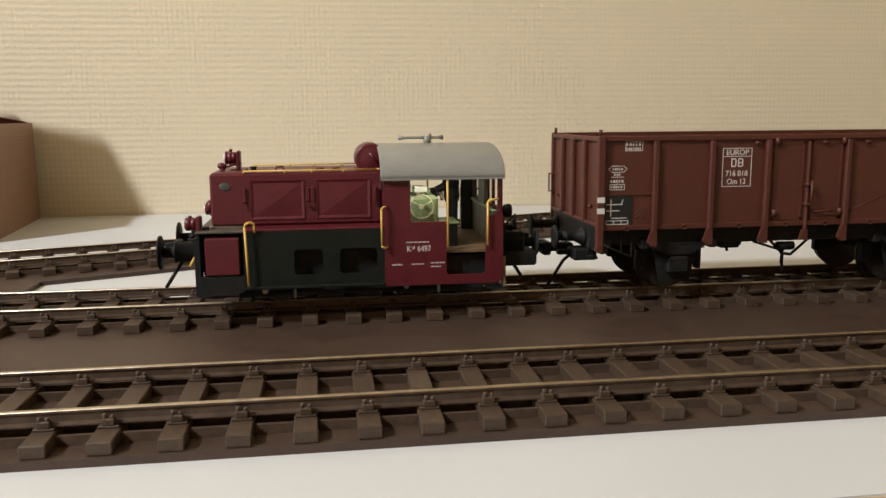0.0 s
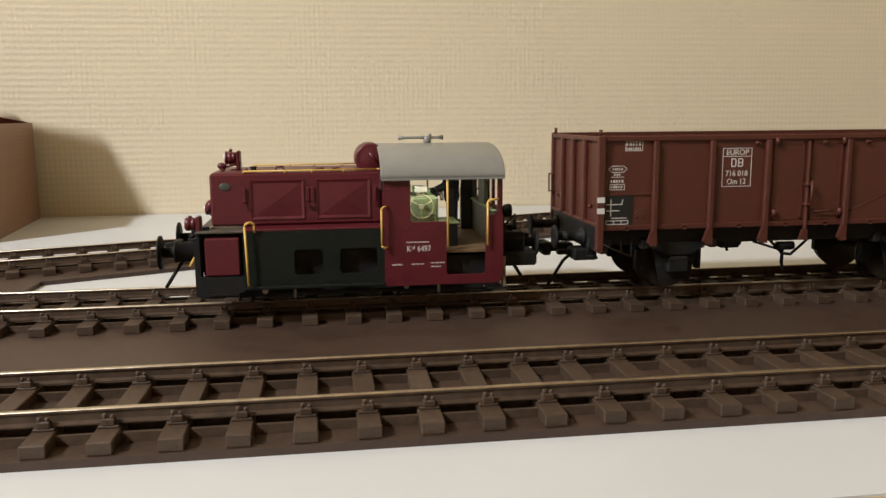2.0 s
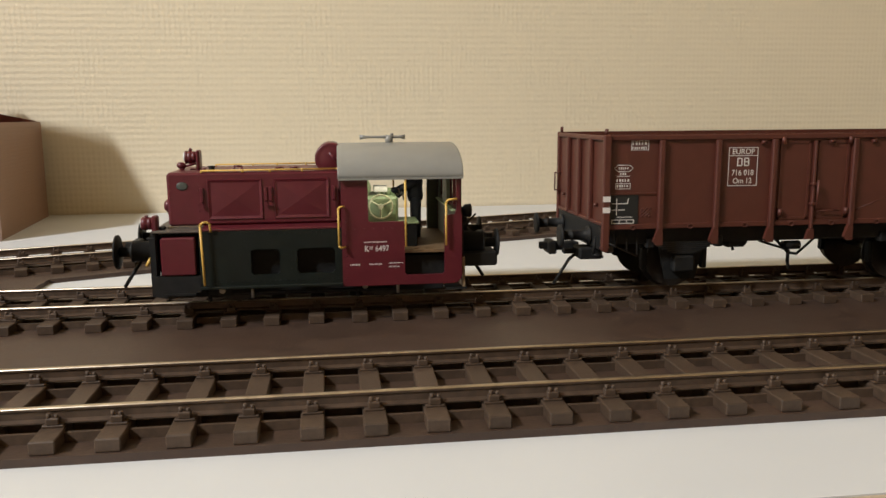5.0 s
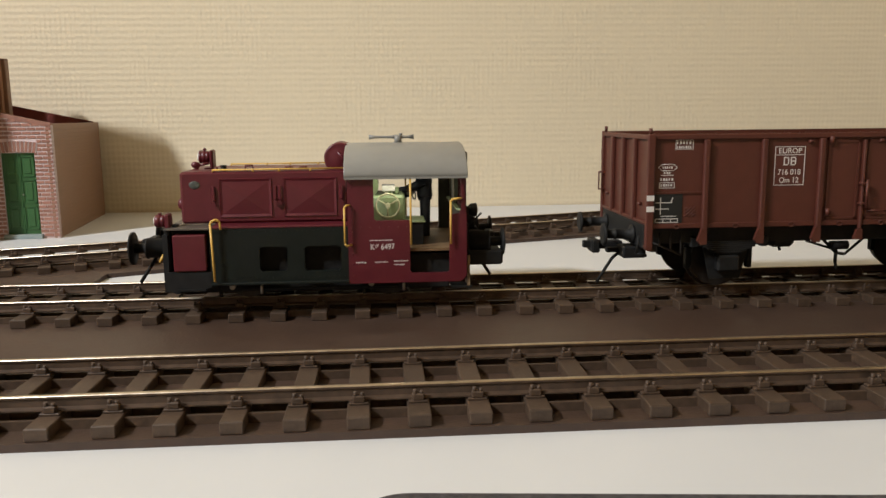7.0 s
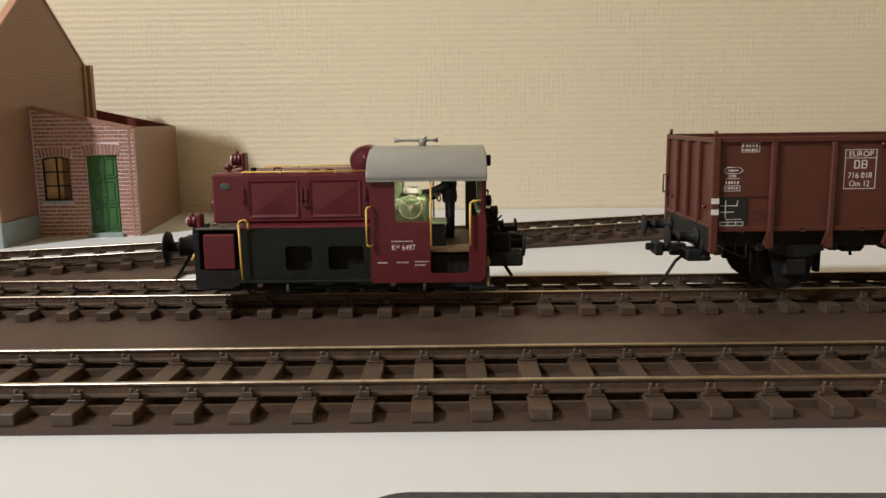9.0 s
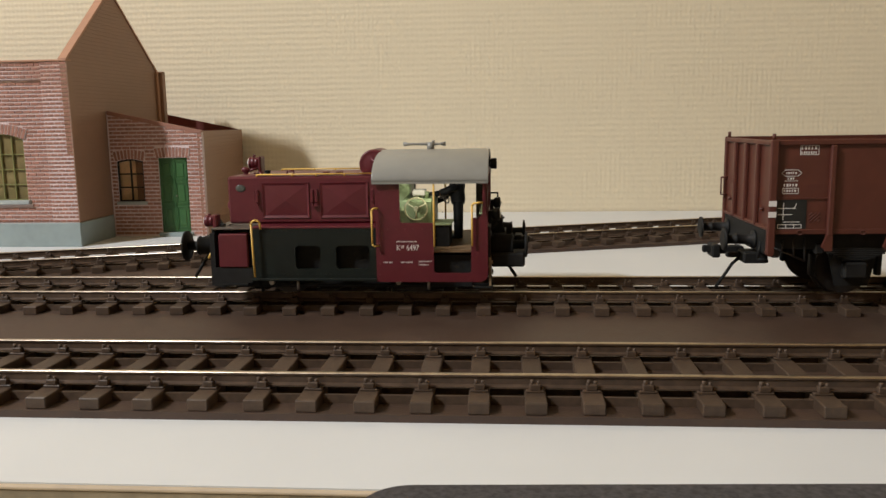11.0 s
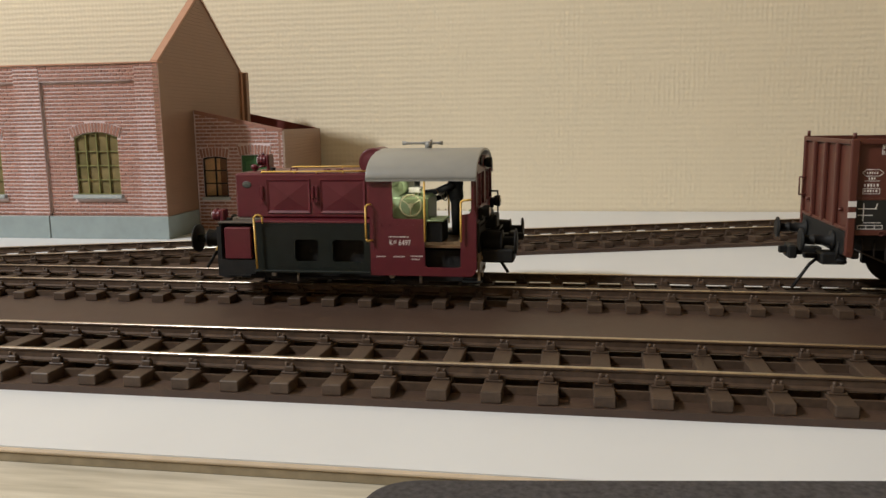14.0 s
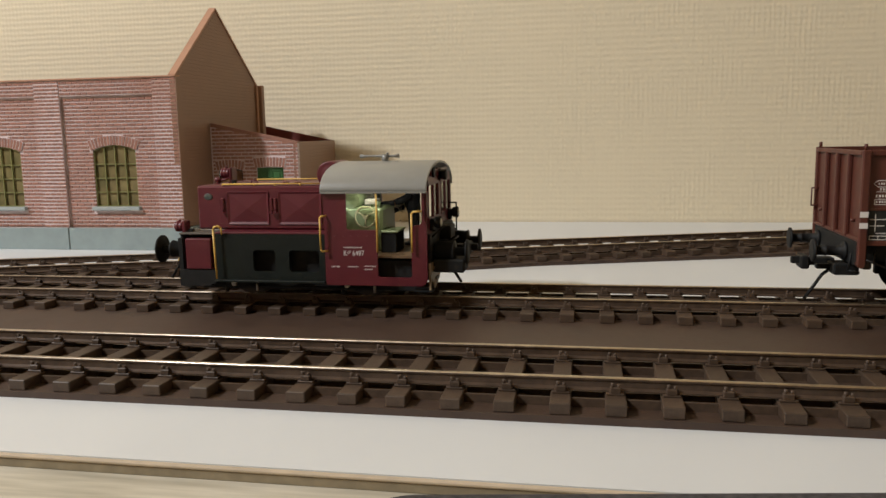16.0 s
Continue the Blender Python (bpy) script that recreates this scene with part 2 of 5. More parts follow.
def wood_material():
    m = bpy.data.materials.new("pale_desk_wood")
    m.use_nodes = True
    nd, ln = m.node_tree.nodes, m.node_tree.links
    b = nd["Principled BSDF"]
    b.inputs["Roughness"].default_value = 0.5
    co = nd.new("ShaderNodeTexCoord")
    mp = nd.new("ShaderNodeMapping")
    mp.inputs["Scale"].default_value = (26, 280, 1)
    ln.new(co.outputs["Object"], mp.inputs["Vector"])
    n = nd.new("ShaderNodeTexNoise")
    n.inputs["Scale"].default_value = 1.0
    n.inputs["Detail"].default_value = 8
    ln.new(mp.outputs[0], n.inputs["Vector"])
    r = nd.new("ShaderNodeValToRGB")
    r.color_ramp.elements[0].position, r.color_ramp.elements[1].position = 0.32, 0.68
    r.color_ramp.elements[0].color = (0.40, 0.365, 0.28, 1)
    r.color_ramp.elements[1].color = (0.62, 0.575, 0.47, 1)
    ln.new(n.outputs["Fac"], r.inputs[0])
    ln.new(r.outputs[0], b.inputs["Base Color"])
    return m


M_DESK = wood_material()
desk = thing("desk", (0, 0, 0), "pale grained wooden desk under the white board", "desk", kind="structure")
part("desk_top", box(B(), -1.2, 1.3, -0.55, WALL_Y - 0.001, DESK - 0.028, DESK, 0.001), M_DESK, desk)
for lx in (-1.15, 1.25):
    for ly in (-0.5, 0.44):
        part("leg", box(B(), lx - 0.03, lx + 0.03, ly - 0.03, ly + 0.03, -0.75, DESK - 0.028, 0.002), M_DESK, desk)

# ---- tracks ----
GAUGE = 0.033     # between the rail centres
PITCH = 0.0157
HEAD = 0.0042
YC = 0.1115
MAT_TOP = -0.0038


def mat_strip(name, outline, label):
    bm = B()
    a = [bm.verts.new((x, y, TOP)) for x, y in outline]
    b = [bm.verts.new((x, y, MAT_TOP)) for x, y in outline]
    n = len(a)
    bm.faces.new(b)
    for i in range(n):
        bm.faces.new((a[i], a[(i + 1) % n], b[(i + 1) % n], b[i]))
    return tagged(part(name, bm, M_MAT), label, "track underlay", kind="structure")


TURN3 = math.degrees(math.atan(0.335))
C3 = Vector((0.0, 0.2475))


def off3(x, d):
    """A point beside the slanting third track: along it, and off its middle."""
    u = Vector((math.cos(radians(TURN3)), math.sin(radians(TURN3))))
    v = Vector((-u.y, u.x))
    return C3 + u * x + v * d


mat_strip("track_underlay", [(-0.8, -0.0290), (0.95, -0.0290), (0.95, 0.1185), (0.035, 0.1185), (0.020, 0.1600), (-0.0393, 0.1600), (-0.0393, 0.1720), (-0.8, 0.1720)], "dull brown underlay sheet below two tracks")
e = [off3(0.62, -0.031), off3(0.62, 0.031)]
mat_strip("track_underlay", [(-0.0393, 0.1722), (-0.0393, 0.1903), (-0.0033, 0.2060), (0.0706, 0.2391), (0.2175, 0.2850)] + [(p.x, min(p.y, WALL_Y - 0.004)) for p in e] + [(-0.30, 0.1722)], "dull brown underlay strip below the slanting track")


def sleeper_mesh():
    bm = B()
    w, l = 0.0030, 0.0281
    box(bm, -w, w, -l, l, MAT_TOP, -0.0004, 0.00028)
    for s in (-1, 1):
        y = s * GAUGE / 2
        box(bm, -w * 0.86, w * 0.86, y - 0.0031, y + 0.0031, -0.0004, 0.0003, 0.0002)
        for o in (-1, 1):
            box(bm, -0.0016, 0.0016, y + o * 0.0021 - 0.0010, y + o * 0.0021 + 0.0010, 0.0002, 0.0021, 0.0003)
            rod(bm, (-0.0009, y + o * 0.0024, 0.0016), (-0.0009, y + o * 0.0024, 0.0032), 0.00055, 6)
            rod(bm, (0.0009, y + o * 0.0024, 0.0016), (0.0009, y + o * 0.0024, 0.0029), 0.0005, 6)
    return mesh_of("sleeper", bm, M_SLEEPER)


SLEEPER = sleeper_mesh()


def rail_mesh(length):
    bm = B()
    prof = [(-0.0017, 0.0003), (0.0017, 0.0003), (0.0017, 0.0007), (0.0005, 0.0012), (0.0005, 0.0030), (0.0009, 0.0034), (0.0009, 0.0039), (0.00075, 0.00412), (0.00035, HEAD), (-0.00035, HEAD), (-0.00075, 0.00412), (-0.0009, 0.0039), (-0.0009, 0.0034), (-0.0005, 0.0030), (-0.0005, 0.0012), (-0.0017, 0.0007)]
    a = [bm.verts.new((-length / 2, y, z)) for y, z in prof]
    b = [bm.verts.new((length / 2, y, z)) for y, z in prof]
    n = len(prof)
    for i in range(n):
        f = bm.faces.new((a[i], b[i], b[(i + 1) % n], a[(i + 1) % n]))
        f.material_index = 0 if 6 <= i <= 10 else 1
        f.smooth = 6 <= i <= 10
    bm.faces.new(a), bm.faces.new(b[::-1])
    return mesh_of("rail", bm, (M_RAIL, M_RAIL_SIDE))


def track(place, length, shift, label, pitch=PITCH, joint=None):
    t = thing("railway_track", place, label, "model track", "model railway tracks")
    me = rail_mesh(length)
    for s in (-1, 1):
        r = new("rail", me)
        r.parent = t
        r.location = (0, s * GAUGE / 2, 0)
    n = int(length / pitch)
    for i in range(n):
        s = new("sleeper", SLEEPER)
        s.parent = t
        along = -length / 2 + shift + i * pitch
        if joint and along < joint[0]:
            along -= joint[1]
        s.location = (along + random.uniform(-0.0003, 0.0003), random.uniform(-0.0003, 0.0003), 0)
        s.rotation_euler = (0, 0, random.uniform(-0.015, 0.015))
    for s in (-1, 1):
        for o in (-0.0034, 0.0034):
            y = s * GAUGE / 2 + o
            part("tie_strip", box(B(), -length / 2, length / 2, y - 0.0006, y + 0.0006, MAT_TOP, -0.0013), M_SLEEPER, t)
    return t


def shift_for(length, centre, x_known, pitch=PITCH):
    return (x_known - (centre - length / 2)) % pitch


track((0.1, 0, 0), 1.5, shift_for(1.5, 0.1, -0.0001), "straight model track with browned rails and dark plastic sleepers")
track((0.1, YC, 0), 1.5, shift_for(1.5, 0.1, 0.1573, 0.0162), "straight model track carrying the locomotive and the wagon", 0.0162, (-0.242, 0.0042))
p3 = off3(0.12, 0)
track((p3.x, p3.y, 0, 0, 0, TURN3), 0.98, shift_for(0.98, 0.12, 0.067, 0.0169), "straight model track slanting away behind the others", 0.0169)

M_RED = material("dark_red_paint", (0.100, 0.0108, 0.0175), 0.40, vary=0.10, scale=220, bump=0.00004, bscale=900, stain=0.35, stain_scale=55, stain_col=(0.085, 0.010, 0.015))
M_GREENBLACK = material("black_green_frame_paint", (0.0085, 0.0120, 0.0095), 0.48, vary=0.2, scale=250, spec=0.25, stain=0.4, stain_scale=60, stain_col=(0.012, 0.012, 0.010))
M_BLACK = material("black_metal_parts", (0.015, 0.015, 0.0145), 0.6, vary=0.25, scale=300, spec=0.2)
M_GREYROOF = material("grey_roof_paint", (0.25, 0.25, 0.228), 0.34, vary=0.06, scale=120, stain=0.25, stain_scale=40, stain_col=(0.21, 0.208, 0.185))
M_YELLOW = material("yellow_handrail_paint", (0.70, 0.445, 0.10), 0.4, vary=0.1, scale=300)
M_LIME = material("pale_green_cab_paint", (0.27, 0.345, 0.185), 0.45, vary=0.08, scale=250)
M_CABGREEN = material("dark_olive_cab_lining", (0.085, 0.092, 0.064), 0.5, vary=0.15, scale=200)
M_WALKWAY = material("worn_grey_brown_walkway", (0.085, 0.070, 0.055), 0.55, vary=0.3, scale=350)
M_SKIN = material("pale_figure_paint", (0.42, 0.25, 0.15), 0.6, vary=0.1, scale=300)
M_LENS = material("clear_lamp_lens", (0.75, 0.74, 0.70), 0.12, vary=0.05, scale=300)
M_CREAM = material("cream_wheel_paint", (0.58, 0.56, 0.36), 0.4, vary=0.08, scale=250)
M_SKIRT = material("weathered_brown_end_plate", (0.27, 0.19, 0.11), 0.45, vary=0.35, scale=220, stain=0.5, stain_scale=140, stain_col=(0.03, 0.022, 0.016))
M_CABFLOOR = material("brown_cab_floor", (0.16, 0.095, 0.045), 0.6, vary=0.2, scale=400)
M_STEEL = material("bare_steel", (0.42, 0.40, 0.36), 0.35, metal=1.0, vary=0.15, scale=300)
M_TYRE = material("dark_tyre_metal", (0.045, 0.040, 0.036), 0.45, metal=0.6, vary=0.2, scale=300)
M_FIGURE = material("dark_blue_figure_paint", (0.016, 0.018, 0.025), 0.6, vary=0.15, scale=300)
M_WHITE = material("white_lettering", (0.72, 0.70, 0.66), 0.5, vary=0.05, scale=300)
M_PLATE = material("worn_brass_plate", (0.09, 0.10, 0.09), 0.4, metal=0.4, vary=0.3, scale=900)


def glow_material(name, colour, strength):
    m = bpy.data.materials.new(name)
    m.use_nodes = True
    b = m.node_tree.nodes["Principled BSDF"]
    b.inputs["Base Color"].default_value = (0.8, 0.8, 0.7, 1)
    b.inputs["Emission Color"].default_value = (*colour, 1)
    b.inputs["Emission Strength"].default_value = strength
    return m


M_LED = glow_material("cab_lamp_glow", (1.0, 0.95, 0.78), 150.0)


def glass_material(name, colour, rough):
    m = bpy.data.materials.new(name)
    m.use_nodes = True
    b = m.node_tree.nodes["Principled BSDF"]
    b.inputs["Base Color"].default_value = (*colour, 1)
    b.inputs["Transmission Weight"].default_value = 1.0
    b.inputs["Roughness"].default_value = rough
    b.inputs["IOR"].default_value = 1.1
    return m


M_GLASS = glass_material("clear_pane", (0.95, 0.96, 0.93), 0.02)


def lettering(name, words, x, z, height, y, parent, mat=M_WHITE, squash=1.0, label=""):
    """Raised lettering on an upright face that looks towards -y."""
    cu = bpy.data.curves.new(name, "FONT")
    cu.body, cu.size, cu.extrude, cu.align_x = words, height / 0.72, 0.00004, "CENTER"
    tmp = new(name, cu)
    me = bpy.data.meshes.new_from_object(tmp.evaluated_get(bpy.context.evaluated_depsgraph_get()))
    bpy.data.objects.remove(tmp)
    me.transform(Matrix.Translation((x, y, z)) @ Matrix.Rotation(radians(90), 4, "X") @ Matrix.Diagonal((squash, 1, 1, 1)))
    me.materials.clear()
    me.materials.append(mat)
    ob = new(name, me)
    ob.parent = parent
    return tagged(ob, label=label)


def bars(name, rows, y, parent, mat=M_WHITE, label=""):
    """Small unreadable writing as plain bars: x0, x1, z0, z1."""
    bm = B()
    for x0, x1, z0, z1 in rows:
        n = max(1, int((x1 - x0) / ((z1 - z0) * 0.95)))
        w = (x1 - x0) / n
        for i in range(n):
            box(bm, x0 + i * w, x0 + (i + (0.42, 0.62, 0.50)[i % 3]) * w, y - 0.00006, y + 0.00004, z0, z1)
    return part(name, bm, mat, parent, label)


def line_frame(name, x0, x1, z0, z1, w, y, parent, cross=(), mat=M_WHITE):
    bm = B()
    for a in ((x0, x1, z0, z0 + w), (x0, x1, z1 - w, z1), (x0, x0 + w, z0 + w, z1 - w), (x1 - w, x1, z0 + w, z1 - w), *[(x0 + w, x1 - w, c, c + w) for c in cross]):
        box(bm, a[0], a[1], y - 0.00006, y + 0.00004, a[2], a[3])
    return part(name, bm, mat, parent)


def spoked_wheel(parent, x, y, r, mat, tread=0.004):
    """A wheel with its flange inwards; y is the outer face, on either side of the middle."""
    s = 1 if y > 0 else -1
    bm = lathe(B(), [(r * 0.80, 0), (r, 0), (r, -tread), (r + 0.0011, -tread), (r + 0.0011, -tread - 0.0009), (r * 0.80, -tread - 0.0009)], (0, 0, 0), (0, s, 0), 32)
    for f in bm.faces:
        f.smooth = False
    w = part("wheel", bm, M_TYRE, parent)
    w.location = (x, y, r)
    bm = B()
    rod(bm, (0, -s * 0.004, 0), (0, s * 0.0008, 0), r * 0.25, 14)
    for i in range(9):
        a = 2 * math.pi * i / 9
        rod(bm, (0, -s * 0.002, 0), (r * 0.8 * math.cos(a), -s * 0.002, r * 0.8 * math.sin(a)), r * 0.075, 6)
    part("spokes", bm, mat, w)
    return w


def buffer_set(parent, x, sx, y, z, r_head, length, mat, fat=1.0):
    """One sprung buffer pointing along sx."""
    b = part("buffer", lathe(B(), [(0.0035, 0), (0.0038, 0.0004), (0.0038, 0.001), (0.0030 * fat, 0.0014), (0.0027 * fat, length * 0.55), (0.0030 * fat, length * 0.56), (0.0030 * fat, length * 0.6), (0.0019, length * 0.62), (0.0019, length - 0.0012)], (x, y, z), (sx, 0, 0), 16), mat, parent)
    part("buffer_head", lathe(B(), [(0.0019, length - 0.0014), (r_head, length - 0.0011), (r_head, length - 0.0004), (r_head * 0.7, length)], (x, y, z), (sx, 0, 0), 24), mat, b)
    return b


def coupling(parent, x, sx, z, reach=0.0):
    """A close coupling head with its lever and a hanging hose."""
    bm = B()
    box(bm, min(x, x + sx * 0.010), max(x, x + sx * 0.010), -0.0028, 0.0028, z - 0.0016, z + 0.0016, 0.0004)
    box(bm, min(x + sx * 0.010, x + sx * 0.0135), max(x + sx * 0.010, x + sx * 0.0135), -0.0045, 0.0045, z - 0.0030, z + 0.0026, 0.0006)
    box(bm, min(x + sx * 0.0125, x + sx * 0.0165), max(x + sx * 0.0125, x + sx * 0.0165), -0.0012, 0.0012, z - 0.0012, z + 0.0018, 0.0004)
    c = part("coupling", bm, M_BLACK, parent, "black close-coupling head")
    bm = B()
    bar(bm, [(x + sx * 0.001, -0.011, z + 0.001), (x + sx * (0.004 + reach), -0.0115, z - 0.004), (x + sx * (0.0105 + reach), -0.012, z - 0.0140)], 0.0007)
    part("hose", bm, M_BLACK, parent, "black hanging brake hose")
    bm = B()
    bar(bm, [(x + sx * 0.0005, -0.009, z + 0.004), (x + sx * 0.006, -0.009, z + 0.004), (x + sx * 0.006, 0.009, z + 0.004), (x + sx * 0.0005, 0.009, z + 0.004)], 0.0004)
    part("lever", bm, M_BLACK, parent)


LOCO_WHEELS = []


def build_loco():
    L = thing("locomotive", (0.11, YC, HEAD), "small dark red diesel shunting locomotive with a grey cab roof", "locomotive")
    N = -0.0305
    # chassis
    bm = B()
    box(bm, -0.0555, 0.0110, -0.0255, 0.0255, 0.0085, 0.0275)
    box(bm, 0.0110, 0.0555, -0.0255, 0.0255, 0.0085, 0.0170)
    part("chassis", bm, M_BLACK, L)
    for s in (-1, 1):
        y0, y1 = (s * 0.0305, s * 0.0290) if s < 0 else (0.0290, 0.0305)
        bm = B()
        holes = [(-0.0222, -0.0118), (-0.0054, 0.0084)]
        zs = (0.0084, 0.0122, 0.0218, 0.0288)
        box(bm, -0.0405, 0.0112, y0, y1, zs[0], zs[1])
        box(bm, -0.0405, 0.0112, y0, y1, zs[2], zs[3])
        for a, b in ((-0.0405, holes[0][0]), (holes[0][1], holes[1][0]), (holes[1][1], 0.0112)):
            box(bm, a, b, y0, y1, zs[1], zs[2])
        for a, b in holes:
            for hx, sx in ((a, 1), (b, -1)):
                for hz, sz in ((zs[1], 1), (zs[2], -1)):
                    vs = [bm.verts.new(p) for p in ((hx, y0, hz), (hx + sx * 0.0010, y0, hz), (hx, y0, hz + sz * 0.0010), (hx, y1, hz), (hx + sx * 0.0010, y1, hz), (hx, y1, hz + sz * 0.0010))]
                    for f in ((0, 1, 2), (5, 4, 3), (1, 4, 5, 2), (0, 3, 4, 1), (0, 2, 5, 3)):
                        bm.faces.new([vs[i] for i in f])
        fr = part("side_frame", bm, M_GREENBLACK, L, "black-green side frame with two cut-outs")
        bm = B()
        for i in range(26):
            xx = -0.039 + i * 0.00195
            for zz in (0.0100, 0.0277):
                bmesh.ops.create_icosphere(bm, subdivisions=1, radius=0.00030, matrix=Matrix.Translation((xx, s * 0.0305, zz)))
        for zz in (0.0145, 0.0175, 0.0205):
            for xx in (-0.0385, -0.0075, -0.0060):
                bmesh.ops.create_icosphere(bm, subdivisions=1, radius=0.00025, matrix=Matrix.Translation((xx, s * 0.0305, zz)))
        part("rivets", bm, M_GREENBLACK, fr, kind="stuff")
        bm = B()
        box(bm, -0.0405, 0.0112, min(s * 0.0305, s * 0.0318), max(s * 0.0305, s * 0.0318), 0.0074, 0.0084, 0.0002)
        part("step_board", bm, M_GREENBLACK, L)
        # front tool box, its step below
        bm = B()
        box(bm, -0.0540, -0.0418, min(s * 0.0312, s * 0.0220), max(s * 0.0312, s * 0.0220), 0.0130, 0.0268, 0.0004)
        tb = part("tool_box", bm, M_RED, L)
        bm = B()
        plate(bm, [(-0.0568, 0.0052), (-0.0530, 0.0044), (-0.0405, 0.0066), (-0.0405, 0.0128), (-0.0568, 0.0128)], min(s * 0.0306, s * 0.0296), max(s * 0.0306, s * 0.0296))
        part("step_plate", bm, M_BLACK, L)
        bm = B()
        box(bm, -0.0530, -0.0425, min(s * 0.0312, s * 0.0245), max(s * 0.0312, s * 0.0245), 0.0055, 0.0062)
        part("step_tread", bm, M_BLACK, L)
        # tall yellow rail at the front and the rails of the cab
        yy = s * 0.0328
        bm = B()
        bar(bm, [(-0.0388, yy, 0.0092), (-0.0394, yy, 0.0310), (-0.0388, yy, 0.0322), (-0.0372, yy * 0.99, 0.0326), (-0.0362, yy * 0.97, 0.0318), (-0.0360, yy * 0.96, 0.0288)], 0.00045)
        part("handrail", bm, M_YELLOW, L, "bent yellow handrail")
        bm = B()
        bar(bm, [(0.0121, s * 0.0306, 0.0370), (0.0108, yy, 0.0370), (0.0101, yy, 0.0362), (0.0101, yy, 0.0226), (0.0108, yy, 0.0218), (0.0124, s * 0.0306, 0.0218)], 0.00042)
        part("handrail", bm, M_YELLOW, L, "bent yellow handrail")
        bm = B()
        bar(bm, [(0.0350, s * 0.0316, 0.0215), (0.0350, s * 0.0316, 0.0468)], 0.00045)
        part("handrail", bm, M_YELLOW, L, "straight yellow door rail")
        bm = B()
        bar(bm, [(0.0502, s * 0.0318, 0.0216), (0.0502, s * 0.0318, 0.0378), (0.0510, s * 0.0318, 0.0388), (0.0545, s * 0.0308, 0.0390)], 0.00045)
        part("handrail", bm, M_YELLOW, L, "bent yellow door rail")
        # brake and sand gear under the frame
        bm = B()
        for xx in (-0.0285, 0.0266):
            rod(bm, (xx - 0.011, s * 0.024, 0.0065), (xx - 0.0098, s * 0.024, 0.0015), 0.0007)
            box(bm, xx - 0.0115, xx - 0.0103, min(s * 0.0145, s * 0.0175), max(s * 0.0145, s * 0.0175), 0.004, 0.013)
        bar(bm, [(-0.03, s * 0.026, 0.0048), (0.03, s * 0.026, 0.0048)], 0.0005)
        part("brake_gear", bm, M_BLACK, L)
        part("brake_plate", box(B(), -0.0500, 0.0500, min(s * 0.0225, s * 0.0245), max(s * 0.0225, s * 0.0245), 0.0034, 0.0088, 0.0003), M_BLACK, L)
        for xx in (-0.0335, 0.0195):
            bm = B()
            rod(bm, (xx, s * 0.0255, 0.0060), (xx, s * 0.0275, 0.0060), 0.0011, 12)
            part("axle_cap", bm, M_STEEL, L, "dull metal cap")
        for xx in (-0.0225, 0.0320):
            part("drain_pipe", rod(B(), (xx, s * 0.0270, 0.0030), (xx, s * 0.0270, 0.0070), 0.0006, 8), M_STEEL, L)
    for xx in (-0.0285, 0.0266):
        for s in (-1, 1):
            LOCO_WHEELS.append((spoked_wheel(L, xx, s * 0.0188, 0.0094, M_BLACK), xx, s * 0.0188))
    # beams
    for sx in (-1, 1):
        bm = B()
        box(bm, min(sx * 0.0556, sx * 0.0574), max(sx * 0.0556, sx * 0.0574), -0.0290, 0.0290, 0.0130, 0.0290, 0.0004)
        part("buffer_beam", bm, M_BLACK, L)
        for s in (-1, 1):
            buffer_set(L, sx * 0.0574, sx, s * 0.0194, 0.0204, 0.0064 if sx < 0 else 0.0054, 0.0152, M_BLACK, 1.35 if sx < 0 else 1.6)
        coupling(L, sx * 0.0574, sx, 0.0195, 0.0042 if sx < 0 else 0.0)
        for s in (-1, 1):
            yk = s * (0.0262 if sx < 0 else 0.0112)
            bm = bar(B(), [(sx * 0.0574, yk, 0.0202), (sx * 0.0588, yk, 0.0186), (sx * 0.0602, yk, 0.0160)], 0.0006)
            part("hose_cock", bm, M_YELLOW if sx < 0 else M_BLACK, L)
    # running plate and hood
    part("running_plate", box(B(), -0.0400, 0.0112, -0.0300, 0.0300, 0.0288, 0.0296, 0.0002), M_RED, L)
    part("walkway", box(B(), -0.0574, -0.0401, -0.0300, 0.0300, 0.0284, 0.0292, 0.0002), M_WALKWAY, L, "worn grey-brown front walkway")
    # bright strip put in as the highlight along the foot of the hood
    part("hood_edge_highlight", box(B(), -0.0531, -0.0401, -0.0202, 0.0202, 0.0292, 0.0297, 0.0001), M_STEEL, L, "bright metal strip standing for the highlight on the hood edge")
    W = 0.0198
    bm = B()
    box(bm, -0.0528, 0.0112, -W, W, 0.0296, 0.0496, 0.0009)
    hood = part("hood", bm, M_RED, L)
    for s in (-1, 1):
        for a, b in ((-0.0382, -0.0179), (-0.0137, 0.0070)):
            bm = B()
            z0, z1 = 0.0318, 0.0470
            yb, yo, ya = s * (W - 0.0002), s * (W + 0.0005), s * (W + 0.0009)
            i = 0.0013
            o = [bm.verts.new((x, yb, z)) for x, z in ((a, z0), (b, z0), (b, z1), (a, z1))]
            p = [bm.verts.new((x, yo, z)) for x, z in ((a + 0.0003, z0 + 0.0003), (b - 0.0003, z0 + 0.0003), (b - 0.0003, z1 - 0.0003), (a + 0.0003, z1 - 0.0003))]
            q = [bm.verts.new((x, yo - s * 0.0004, z)) for x, z in ((a + i, z0 + i), (b - i, z0 + i), (b - i, z1 - i), (a + i, z1 - i))]
            top = bm.verts.new(((a + b) / 2, ya, (z0 + z1) / 2))
            for k in range(4):
                n = (k + 1) % 4
                bm.faces.new((o[k], o[n], p[n], p[k]))
